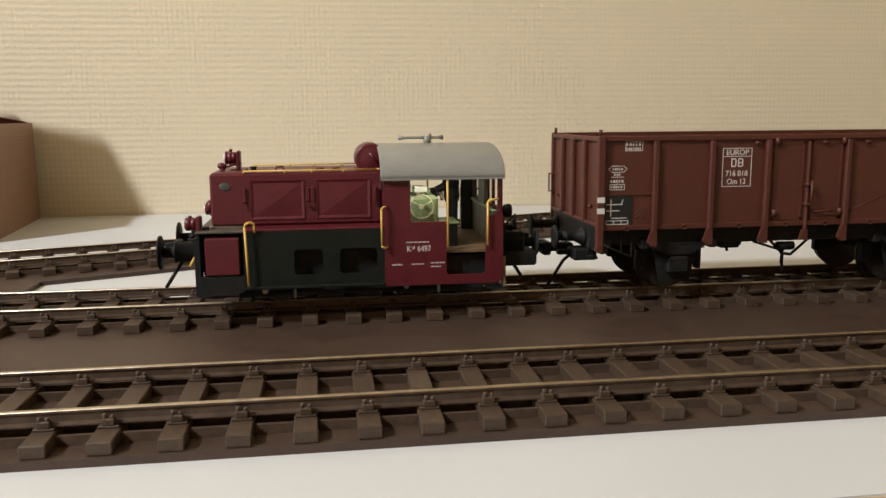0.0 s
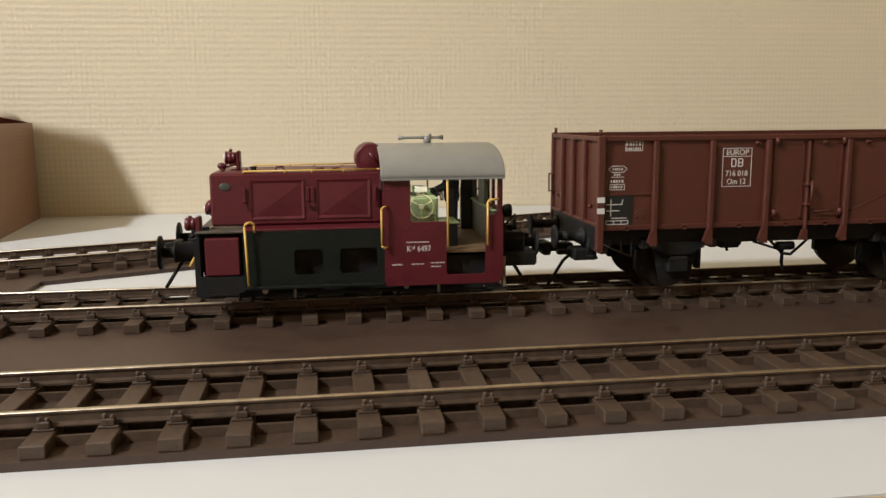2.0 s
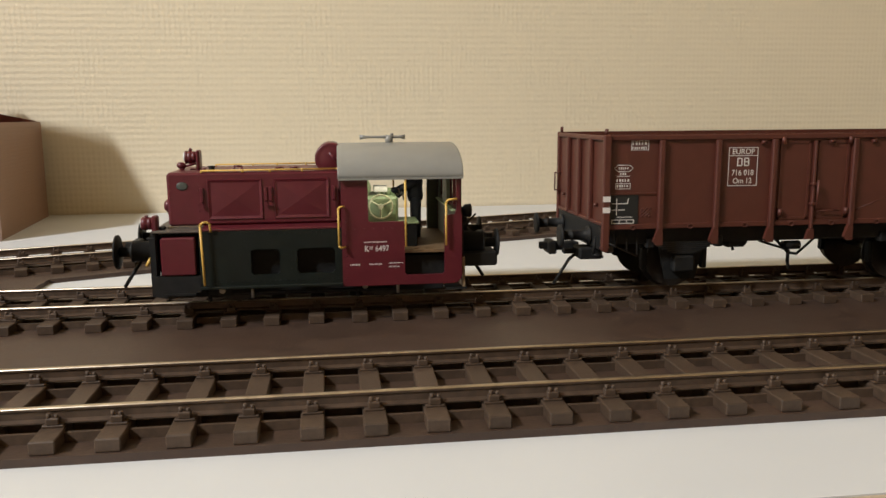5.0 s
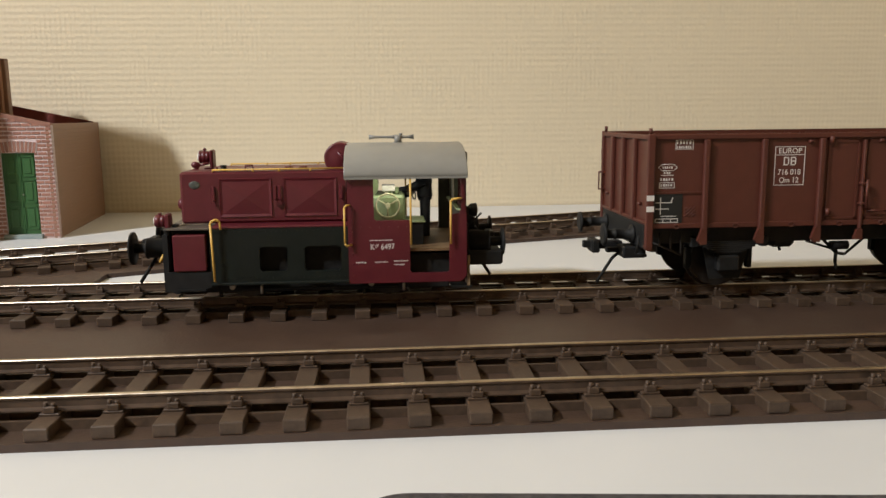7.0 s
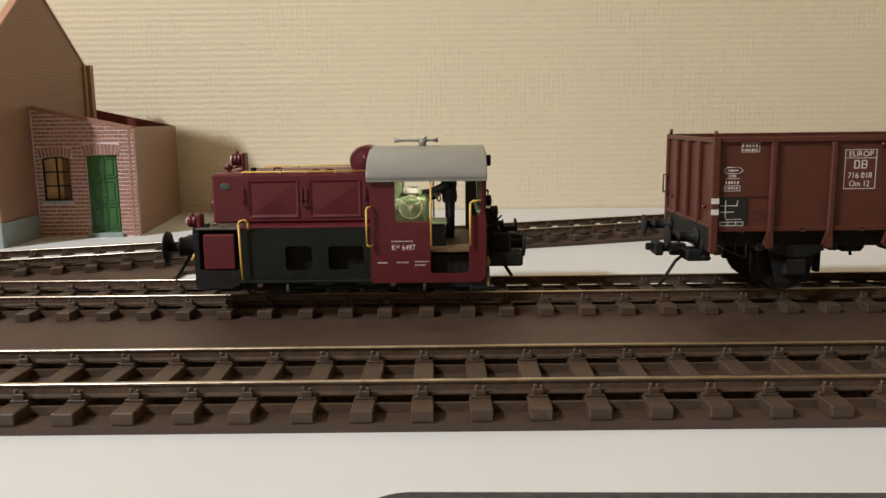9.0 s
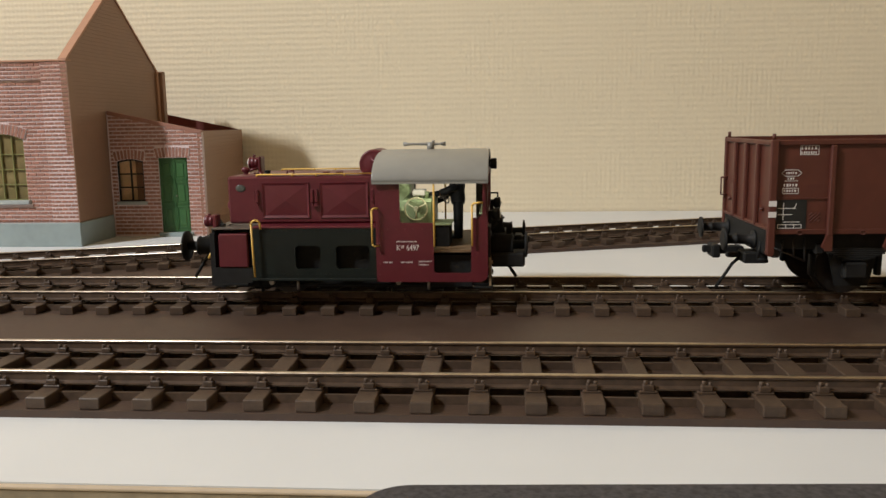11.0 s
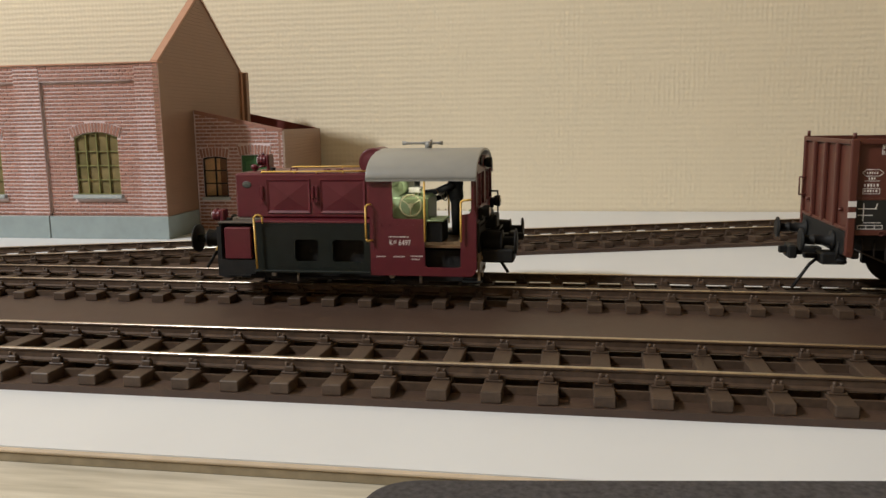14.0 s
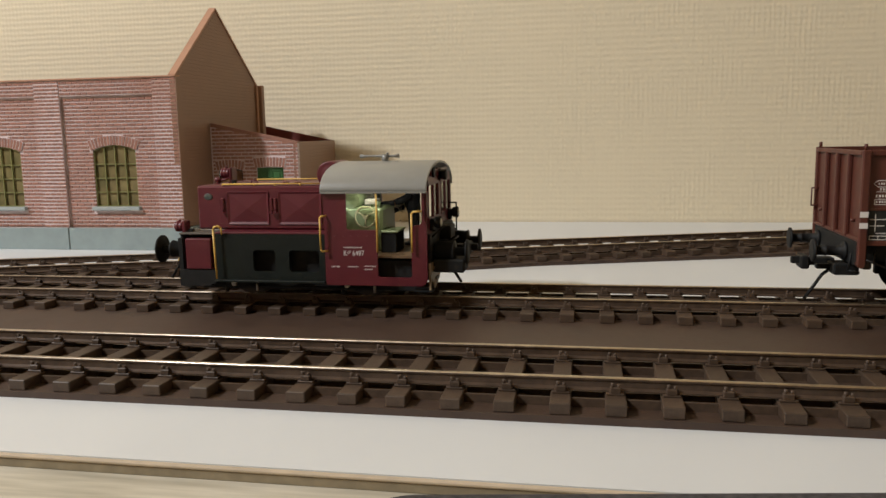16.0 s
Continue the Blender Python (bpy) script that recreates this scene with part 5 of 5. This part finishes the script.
def window_unit(parent, place, u0, u1, z0, spring, rise, cols, rws, depth, frame_mat, pane_mat, bar_w=0.0009):
    w = part("window", flat_wall(B(), u0, u1, z0, z0 + bar_w, [], place, -depth, -depth + 0.0012), frame_mat, parent)
    bm = B()
    for i in range(cols + 1):
        c = u0 + (u1 - u0 - bar_w) * i / cols
        flat_wall(bm, c, c + bar_w, z0, arch_z(min(max(c + bar_w / 2, u0), u1), u0, u1, spring, rise), [], place, -depth + 0.0001, -depth + 0.0013)
    for j in range(1, rws):
        c = z0 + (spring - z0) * j / rws
        flat_wall(bm, u0, u1, c, c + bar_w, [], place, -depth + 0.0002, -depth + 0.0011)
    n = 14
    for i in range(n):
        a, b = u0 + (u1 - u0) * i / n, u0 + (u1 - u0) * (i + 1) / n
        za, zb = arch_z(a, u0, u1, spring, rise), arch_z(b, u0, u1, spring, rise)
        vs = [bm.verts.new(place(*p, dd)) for dd in (-depth, -depth + 0.0013) for p in ((a, za - bar_w * 1.3), (b, zb - bar_w * 1.3), (b, zb), (a, za))]
        for f in ((7, 6, 5, 4), (0, 1, 2, 3), (0, 4, 5, 1)):
            bm.faces.new([vs[k] for k in f])
    part("glazing_grid", bm, frame_mat, w)
    bm = B()
    vs = [bm.verts.new(place(u0, z0, -depth - 0.0004)), bm.verts.new(place(u1, z0, -depth - 0.0004))]
    vs += [bm.verts.new(place(u1 - (u1 - u0) * i / n, arch_z(u1 - (u1 - u0) * i / n, u0, u1, spring, rise), -depth - 0.0004)) for i in range(n + 1)]
    f = bm.faces.new(vs)
    ex = bmesh.ops.extrude_face_region(bm, geom=[f])
    mv = Vector(place(0, 0, -0.0004)) - Vector(place(0, 0, 0))
    bmesh.ops.translate(bm, vec=mv, verts=[v for v in ex["geom"] if isinstance(v, bmesh.types.BMVert)])
    part("pane", bm, pane_mat, w)
    return w


def build_shed():
    S = thing("brick_building", (0, 0, TOP), "unfinished brick model building without a roof, beside a lean-to", "model building")
    FY, RX, TOPZ = 0.289, -0.190, 0.1250
    X0 = -0.60
    BAY = 0.0950
    # --- long front: piers proud, panels set back, arched windows ---
    pl = lambda u, z, d: (u, FY - d, z)
    gaps = [-0.2835 - k * BAY for k in range(4)]
    wins = [-0.2437 - k * BAY for k in range(4)]
    h_low = 0.0322
    HOLE = lambda c: (c - 0.0172, c + 0.0172, 0.0322, 0.0790)
    holes = [HOLE(c) for c in wins if c - 0.0172 > X0]
    bm = flat_wall(B(), X0, RX, 0, TOPZ - 0.0015, holes, pl, -0.0065, -0.0025)
    for h in holes:
        arched_fill(bm, pl, h[0], h[1], 0.0735, 0.0040, h[3], -0.0065, -0.0025)
    front = part("front_wall", bm, M_MORTAR, S, "red brick front wall with pale mortar and arched windows")

    def shut_panel(u, z, a, b):
        if any(g - 0.0205 < u < g for g in gaps):
            return True
        return False

    def cut_panel(z):
        if h_low - 0.0030 < z < h_low:
            return [(h[0] - 0.0022, h[1] + 0.0022) for h in holes]
        if h_low <= z < 0.0730:
            return [(h[0], h[1]) for h in holes]
        if z < 0.0860:
            k = 1.0 if z < 0.0806 else math.sqrt(max(0.0, 1 - (z - 0.0806) / 0.0042))
            return [((h[0] + h[1]) / 2 - 0.0200 * k, (h[0] + h[1]) / 2 + 0.0200 * k) for h in holes]
        return []
    back = lambda u, z, d: (u, FY + 0.0025 - d, z)
    fields = []
    near = lambda a, b, c, d: a > -0.2350 and c < 0.060
    for k, g in enumerate(gaps):
        right = (RX - 0.0185) if k == 0 else gaps[k - 1] - 0.0205
        fields += brick_rows(g + 0.0010, right, 0.0165, 0.1125, shut_panel, cuts=lambda z: cut_panel(z) if z > 0.028 else [])
    put_bricks(front, fields, back, 0.00045, M_BRICK, near)
    # piers and the top band stand proud
    for k, (a, b) in enumerate([(RX - 0.0185, RX)] + [(g - 0.0205, g) for g in gaps]):
        bm = flat_wall(B(), a, b, 0.0165, TOPZ, [], pl, -0.0025, 0)
        p = part("pier", bm, M_MORTAR, S, "brick pier with pale mortar joints")
        put_bricks(p, brick_rows(a, b, 0.0165, TOPZ + 0.0008, lambda *q: False, blen=0.0046, bed=0.00050), pl, 0.0004, M_BRICK)
    for k, g in enumerate(gaps):
        right = (RX - 0.0185) if k == 0 else gaps[k - 1] - 0.0205
        bm = flat_wall(B(), g, right, 0.1135, TOPZ, [], pl, -0.0025, -0.0004)
        p = part("frieze", bm, M_MORTAR, S, "brick band under the eaves")
        put_bricks(p, brick_rows(g, right, 0.1138, TOPZ, lambda *q: False, blen=0.0046), lambda u, z, d: (u, FY + 0.0004 - d, z), 0.0004, M_BRICK)
    part("cornice", box(B(), X0, RX + 0.0006, FY - 0.0010, FY + 0.0065, TOPZ, TOPZ + 0.0012, 0.0002), M_COPING, S)
    for k, g in enumerate(gaps):
        a, b = (RX + 0.0012, g + 0.0004) if k == 0 else (gaps[k - 1] - 0.0004, g + 0.0004)
        part("plinth", box(B(), b, a, FY - 0.0016, FY - 0.0001, 0, 0.0165, 0.0003), M_PLINTH, S, "grey-blue stone plinth")
    for c, h in zip(wins, holes):
        w = window_unit(S, pl, h[0], h[1], h[2], 0.0735, 0.0040, 4, 4, 0.0042, M_WIN_FRAME, M_PANE, 0.00068)
        part("window_sill", box(B(), h[0] - 0.0022, h[1] + 0.0022, FY + 0.0005 - 0.0016, FY + 0.0045, h[2] - 0.0028, h[2], 0.0003), M_SILL, w, "grey window sill")
        part("arch", arch_ring(B(), back, h[0] - 0.0012, h[1] + 0.0012, 0.0736, 0.0040, 0.0066, 16, 0.0010), M_BRICK, w, "standing bricks over the window", "stuff")
        part("arch_joints", arch_ring(B(), back, h[0] - 0.0014, h[1] + 0.0014, 0.0736, 0.0040, 0.0069, 16, 0.0008, 0.0), M_MORTAR, w)
    # --- gable end wall ---
    gy0, gy1, apex = FY + 0.0002, 0.4315, 0.3580
    bm = B()
    prof = [(gy0, 0), (gy1, 0), (gy1, TOPZ), (apex, 0.1802), (gy0 - 0.0004, TOPZ + 0.0006)]
    a = [bm.verts.new((RX - 0.0005, y, z)) for y, z in prof]
    b = [bm.verts.new((RX - 0.0045, y, z)) for y, z in prof]
    bm.faces.new(a), bm.faces.new(b[::-1])
    for i in range(5):
        bm.faces.new((a[i], b[i], b[(i + 1) % 5], a[(i + 1) % 5]))
    gable = part("gable_wall", bm, M_BRICK_RAW, S, "plain unpainted brick gable wall")
    gp = lambda u, z, d: (RX - 0.0005 + d, u, z)

    def shut_gable(u, z, a, b):
        lim = TOPZ + (0.1802 - TOPZ) * (1 - abs(u - apex) / ((gy1 - gy0) / 2)) - 0.002
        return z > lim
    rows = []
    for j in range(62):
        z = 0.0165 + (j + 0.5) * COURSE
        half = (gy1 - gy0) / 2 if z < TOPZ else max(0.0, (0.1802 - z) / (0.1802 - TOPZ) * (gy1 - gy0) / 2)
        if half > 0.004:
            rows.append((apex + 0.0023 - half + 0.0008, apex + 0.0023 + half - 0.0008, z - COURSE / 2 + 0.0002, z + COURSE / 2 - 0.0002))
    put_bricks(gable, rows, gp, 0.00014, M_COURSE)
    bm = B()
    for s0, s1 in (((gy0 - 0.0006, TOPZ), (apex, 0.1806)), ((apex, 0.1806), (gy1, TOPZ))):
        (ya, za), (yb, zb) = s0, s1
        vs = [bm.verts.new((x, y, z)) for x in (RX - 0.0052, RX + 0.0004) for y, z in ((ya, za), (yb, zb), (yb, zb + 0.0018), (ya, za + 0.0018))]
        for f in ((0, 1, 2, 3), (7, 6, 5, 4), (0, 4, 5, 1), (1, 5, 6, 2), (2, 6, 7, 3), (3, 7, 4, 0)):
            bm.faces.new([vs[i] for i in f])
    part("corner_return", box(B(), RX - 0.0001, RX + 0.0005, FY - 0.0003, FY + 0.0068, 0.0165, TOPZ), M_BRICK_RAW, S)
    part("coping", bm, M_COPING, S, "pale gable coping")
    part("rear_pier", box(B(), RX - 0.008, RX + 0.0040, gy1 + 0.0004, gy1 + 0.0066, 0, TOPZ + 0.0015, 0.0004), M_BRICK_RAW, S)
    part("rear_pier", box(B(), RX - 0.0005, RX + 0.0014, gy1 - 0.0040, gy1, 0, TOPZ + 0.0010, 0.0003), M_COPING, S)
    part("plinth", box(B(), RX - 0.0004, RX + 0.0012, FY, 0.3360, 0, 0.0165, 0.0003), M_PLINTH, S, "grey-blue stone plinth")
    part("back_wall", box(B(), X0, RX - 0.0125, gy1 + 0.004, gy1 + 0.008, 0, TOPZ), M_INSIDE, S)
    part("end_wall", box(B(), X0 - 0.004, X0, FY, gy1 + 0.008, 0, TOPZ), M_BRICK_RAW, S)
    # --- lean-to, open at the top ---
    SY, SX = 0.338, -0.1190
    sl = lambda u, z, d: (u, SY - d, z)
    za, zb = 0.0925, 0.0772
    door = (-0.1532, -0.1312, 0.0030, 0.0580)
    win = (-0.1848, -0.1648, 0.0262, 0.0578)
    bm = flat_wall(B(), RX, SX, 0, zb, [(door[0], door[1], 0, door[3]), win], sl, -0.0035, 0)
    arched_fill(bm, sl, win[0], win[1], 0.0558, 0.0016, win[3], -0.0035, 0)
    vs = [bm.verts.new(sl(u, z, d)) for d in (-0.0035, 0) for u, z in ((RX, zb), (SX, zb), (SX, zb + 0.0001), (RX, za))]
    for f in ((0, 1, 2, 3), (7, 6, 5, 4), (2, 6, 7, 3), (3, 7, 4, 0)):
        bm.faces.new([vs[i] for i in f])
    lean = part("lean_to_front", bm, M_MORTAR, S, "brick lean-to front with pale joints")

    def shut_lean(u, z, a, b):
        if z > zb + (za - zb) * (SX - u) / (SX - RX) - 0.0007:
            return True
        return False

    def cut_lean(z):
        out = []
        if z < door[3] - 0.0004:
            out.append((door[0] - (0.0017 if z < 0.003 else 0), door[1] + (0.0017 if z < 0.003 else 0)))
        elif z < door[3] + 0.0078:
            out.append((door[0] - 0.0020, door[1] + 0.0020))
        if win[2] - 0.0024 < z < 0.0558:
            out.append((win[0] - (0.0016 if z < win[2] else 0), win[1] + (0.0016 if z < win[2] else 0)))
        elif win[2] < z < 0.0640:
            out.append((win[0] - 0.0020, win[1] + 0.0020))
        return out
    nearl = lambda a, b, c, d: a > -0.165
    put_bricks(lean, brick_rows(RX + 0.001, SX, 0.0010, za, shut_lean, 0.00275, 0.0060, cuts=cut_lean), sl, 0.00045, M_BRICK, nearl)
    part("lean_to_coping", plate(B(), [(RX + 0.0006, za - 0.0026), (SX - 0.0002, zb - 0.0022), (SX + 0.0002, zb + 0.0003), (RX + 0.0006, za + 0.0003)], SY - 0.0005, SY + 0.0036), M_BRICK, S)
    part("arch", arch_ring(B(), sl, door[0] - 0.001, door[1] + 0.001, door[3] - 0.0002, 0.0010, 0.0070, 10, 0.0008), M_BRICK, lean, "standing bricks over the door", "stuff")
    part("arch_joints", arch_ring(B(), sl, door[0] - 0.0012, door[1] + 0.0012, door[3] - 0.0002, 0.0010, 0.0072, 10, 0.0006, 0.0), M_MORTAR, lean)
    part("arch_joints", arch_ring(B(), sl, win[0] - 0.0012, win[1] + 0.0012, 0.0560, 0.0016, 0.0068, 9, 0.0006, 0.0), M_MORTAR, lean)
    part("arch", arch_ring(B(), sl, win[0] - 0.001, win[1] + 0.001, 0.0560, 0.0016, 0.0066, 9, 0.0008), M_BRICK, lean, "standing bricks over the window", "stuff")
    # right side, running slightly askew to the wall behind
    ex, ey = -0.1350, 0.4770
    ln = math.hypot(ex - SX, ey - SY)
    ux, uy = (ex - SX) / ln, (ey - SY) / ln
    sp = lambda u, z, d: (SX + ux * u + uy * d, SY + uy * u - ux * d, z)
    side = part("lean_to_side", flat_wall(B(), 0.0002, ln, 0, zb, [], sp, -0.0035, -0.0001), M_BRICK_RAW, S, "plain unpainted brick side of the lean-to")
    put_bricks(side, brick_rows(0.0004, ln, 0.0010, zb, lambda *q: False, 0.00275, 1.0, bed=0.00025), sp, 0.00014, M_COURSE)
    bm = B()
    plate(bm, [(RX - 0.02, 0), (ex - 0.003, 0), (ex - 0.003, zb + 0.0005), (RX - 0.02, za + 0.0006)], ey - 0.0042, ey - 0.0010)
    part("lean_to_back", bm, M_INSIDE, S, "dark red inside of the back wall")
    part("inner_lining", flat_wall(B(), 0.0040, ln - 0.0042, 0, zb - 0.0004, [], sp, -0.0042, -0.0037), M_INSIDE, S, "dark red inner face")
    # green panelled door with its step
    d = part("door", box(B(), door[0], door[1], SY + 0.0014, SY + 0.0026, door[2], door[3]), M_GREEN_DOOR, S, "green panelled wooden door")
    mid = (door[0] + door[1]) / 2
    for a, b in ((door[0] + 0.0012, mid - 0.0006), (mid + 0.0006, door[1] - 0.0012)):
        for c, e2 in ((0.0060, 0.0220), (0.0240, 0.0400), (0.0420, 0.0560)):
            bm = B()
            w = 0.0008
            for q in ((a, b, c, c + w), (a, b, e2 - w, e2), (a, a + w, c, e2), (b - w, b, c, e2)):
                box(bm, q[0], q[1], SY + 0.0008, SY + 0.0016, q[2], q[3])
            box(bm, a + 0.0022, b - 0.0022, SY + 0.0009, SY + 0.0016, c + 0.002, e2 - 0.002, 0.0003)
            part("door_panel", bm, M_GREEN_DOOR, d)
    part("door_bead", box(B(), mid - 0.0004, mid + 0.0004, SY + 0.0007, SY + 0.0015, door[2], door[3]), M_GREEN_DOOR, d)
    part("door_handle", rod(B(), (mid + 0.0014, SY + 0.0012, 0.0300), (mid + 0.0014, SY - 0.0004, 0.0300), 0.0005, 8), M_STEEL, d)
    part("door_step", box(B(), door[0] - 0.0016, door[1] + 0.0016, SY - 0.0030, SY + 0.0030, 0, 0.0030, 0.0003), M_PLINTH, S, "grey stone step")
    w = window_unit(S, sl, win[0], win[1], win[2], 0.0558, 0.0016, 2, 3, 0.0022, M_BLACK, M_PANE_WARM, 0.0010)
    part("window_sill", box(B(), win[0] - 0.0016, win[1] + 0.0016, SY - 0.0014, SY + 0.0010, win[2] - 0.0024, win[2], 0.0003), M_SILL, w, "grey window sill")
    # added card: gives the left panes their warm lit look by colour
    part("lit_pane_card", box(B(), win[0] - 0.001, win[1] - 0.0088, SY + 0.0062, SY + 0.0068, win[2] - 0.001, win[3] + 0.002), M_LIT_CARD, w, "added beige card standing for warm light in the left panes")
    return S


building = build_shed()

# ---- the dark padded stand under the filming camera, turning with it ----
M_PAD = material("charcoal_ribbed_fabric", (0.062, 0.058, 0.058), 0.85, vary=0.35, scale=900, bump=0.0004, bscale=700, spec=0.2)
stand = thing("camera_stand", (0, 0, 0), "charcoal fabric-covered block standing on the desk", "stand")


def rounded_slab(x0, x1, y0, y1, z0, z1, r):
    bm = B()
    box(bm, x0, x1, y0, y1, z0, z1)
    ed = [e2 for e2 in bm.edges if abs(e2.verts[0].co.z - e2.verts[1].co.z) > (z1 - z0) / 2]
    bmesh.ops.bevel(bm, geom=ed, offset=r, segments=10, profile=0.5, affect="EDGES")
    return bm


part("block", rounded_slab(-0.0115, 0.118, -0.083, -0.002, DESK, 0.0165, 0.0070), M_BLACK, stand, "black core")
bm = rounded_slab(-0.0133, 0.120, -0.085, 0.0, 0.0165, 0.0200, 0.0085)
bmesh.ops.bevel(bm, geom=[e2 for e2 in bm.edges if min(v.co.z for v in e2.verts) > 0.0199], offset=0.0012, segments=3, profile=0.5, affect="EDGES")
for v in bm.verts:
    if v.co.z > 0.017:
        v.co.z -= (v.co.x + 0.0) * 0.0148
part("pad", bm, M_PAD, stand, "charcoal ribbed fabric pad")
# seconds, and how far ahead of the camera the pad's far edge lies
AHEAD = ((0, 0.10626), (3, 0.10650), (5.5, 0.10771), (7, 0.1089), (9, 0.1111), (11.5, 0.11602), (12.5, 0.11622), (14.5, 0.11604), (15, 0.11629), (16, 0.11700))


def stand_row(t, ahead):
    k = [r for r in PATH if r[0] == t][0]
    a = radians(k[4])
    return (t, pose(k[1] - math.sin(a) * (ahead + 0.0010), k[2] + math.cos(a) * (ahead + 0.0010), 0, 0, 0, k[4]))


STAND_ROWS = [stand_row(*r) for r in AHEAD]


# ---- things that move ----
LOCO_ROWS = [(0, 0.00000), (1, 0.00000), (2, 0.00000), (2.5, -0.00146), (3, -0.00455), (5.5, -0.02170), (6, -0.02537), (6.5, -0.02916), (7, -0.03314), (7.5, -0.03706), (8, -0.04115), (8.5, -0.04499), (9, -0.05005), (11.5, -0.07704), (12, -0.08228), (12.5, -0.08787), (13, -0.09305), (13.5, -0.09916), (14, -0.10576), (14.5, -0.11237), (15, -0.11903), (15.5, -0.12534), (16, -0.13229)]


def motions():
    walk(loco, [(t, pose(0.11 + d, YC, HEAD)) for t, d in LOCO_ROWS])
    walk(driver, [(t, pose(0.11 + 0.0425 + d, YC + 0.0075, HEAD + 0.0196)) for t, d in LOCO_ROWS])
    walk(stand, STAND_ROWS)
    ts, ds = [r[0] for r in LOCO_ROWS], [r[1] for r in LOCO_ROWS]
    for w, x, y in LOCO_WHEELS:
        walk(w, [(t, pose(x, y, 0.0094, 0, math.degrees(float(np.interp(t, ts, ds)) / 0.0094), 0)) for t in [i * 0.5 for i in range(33)]])


motions()
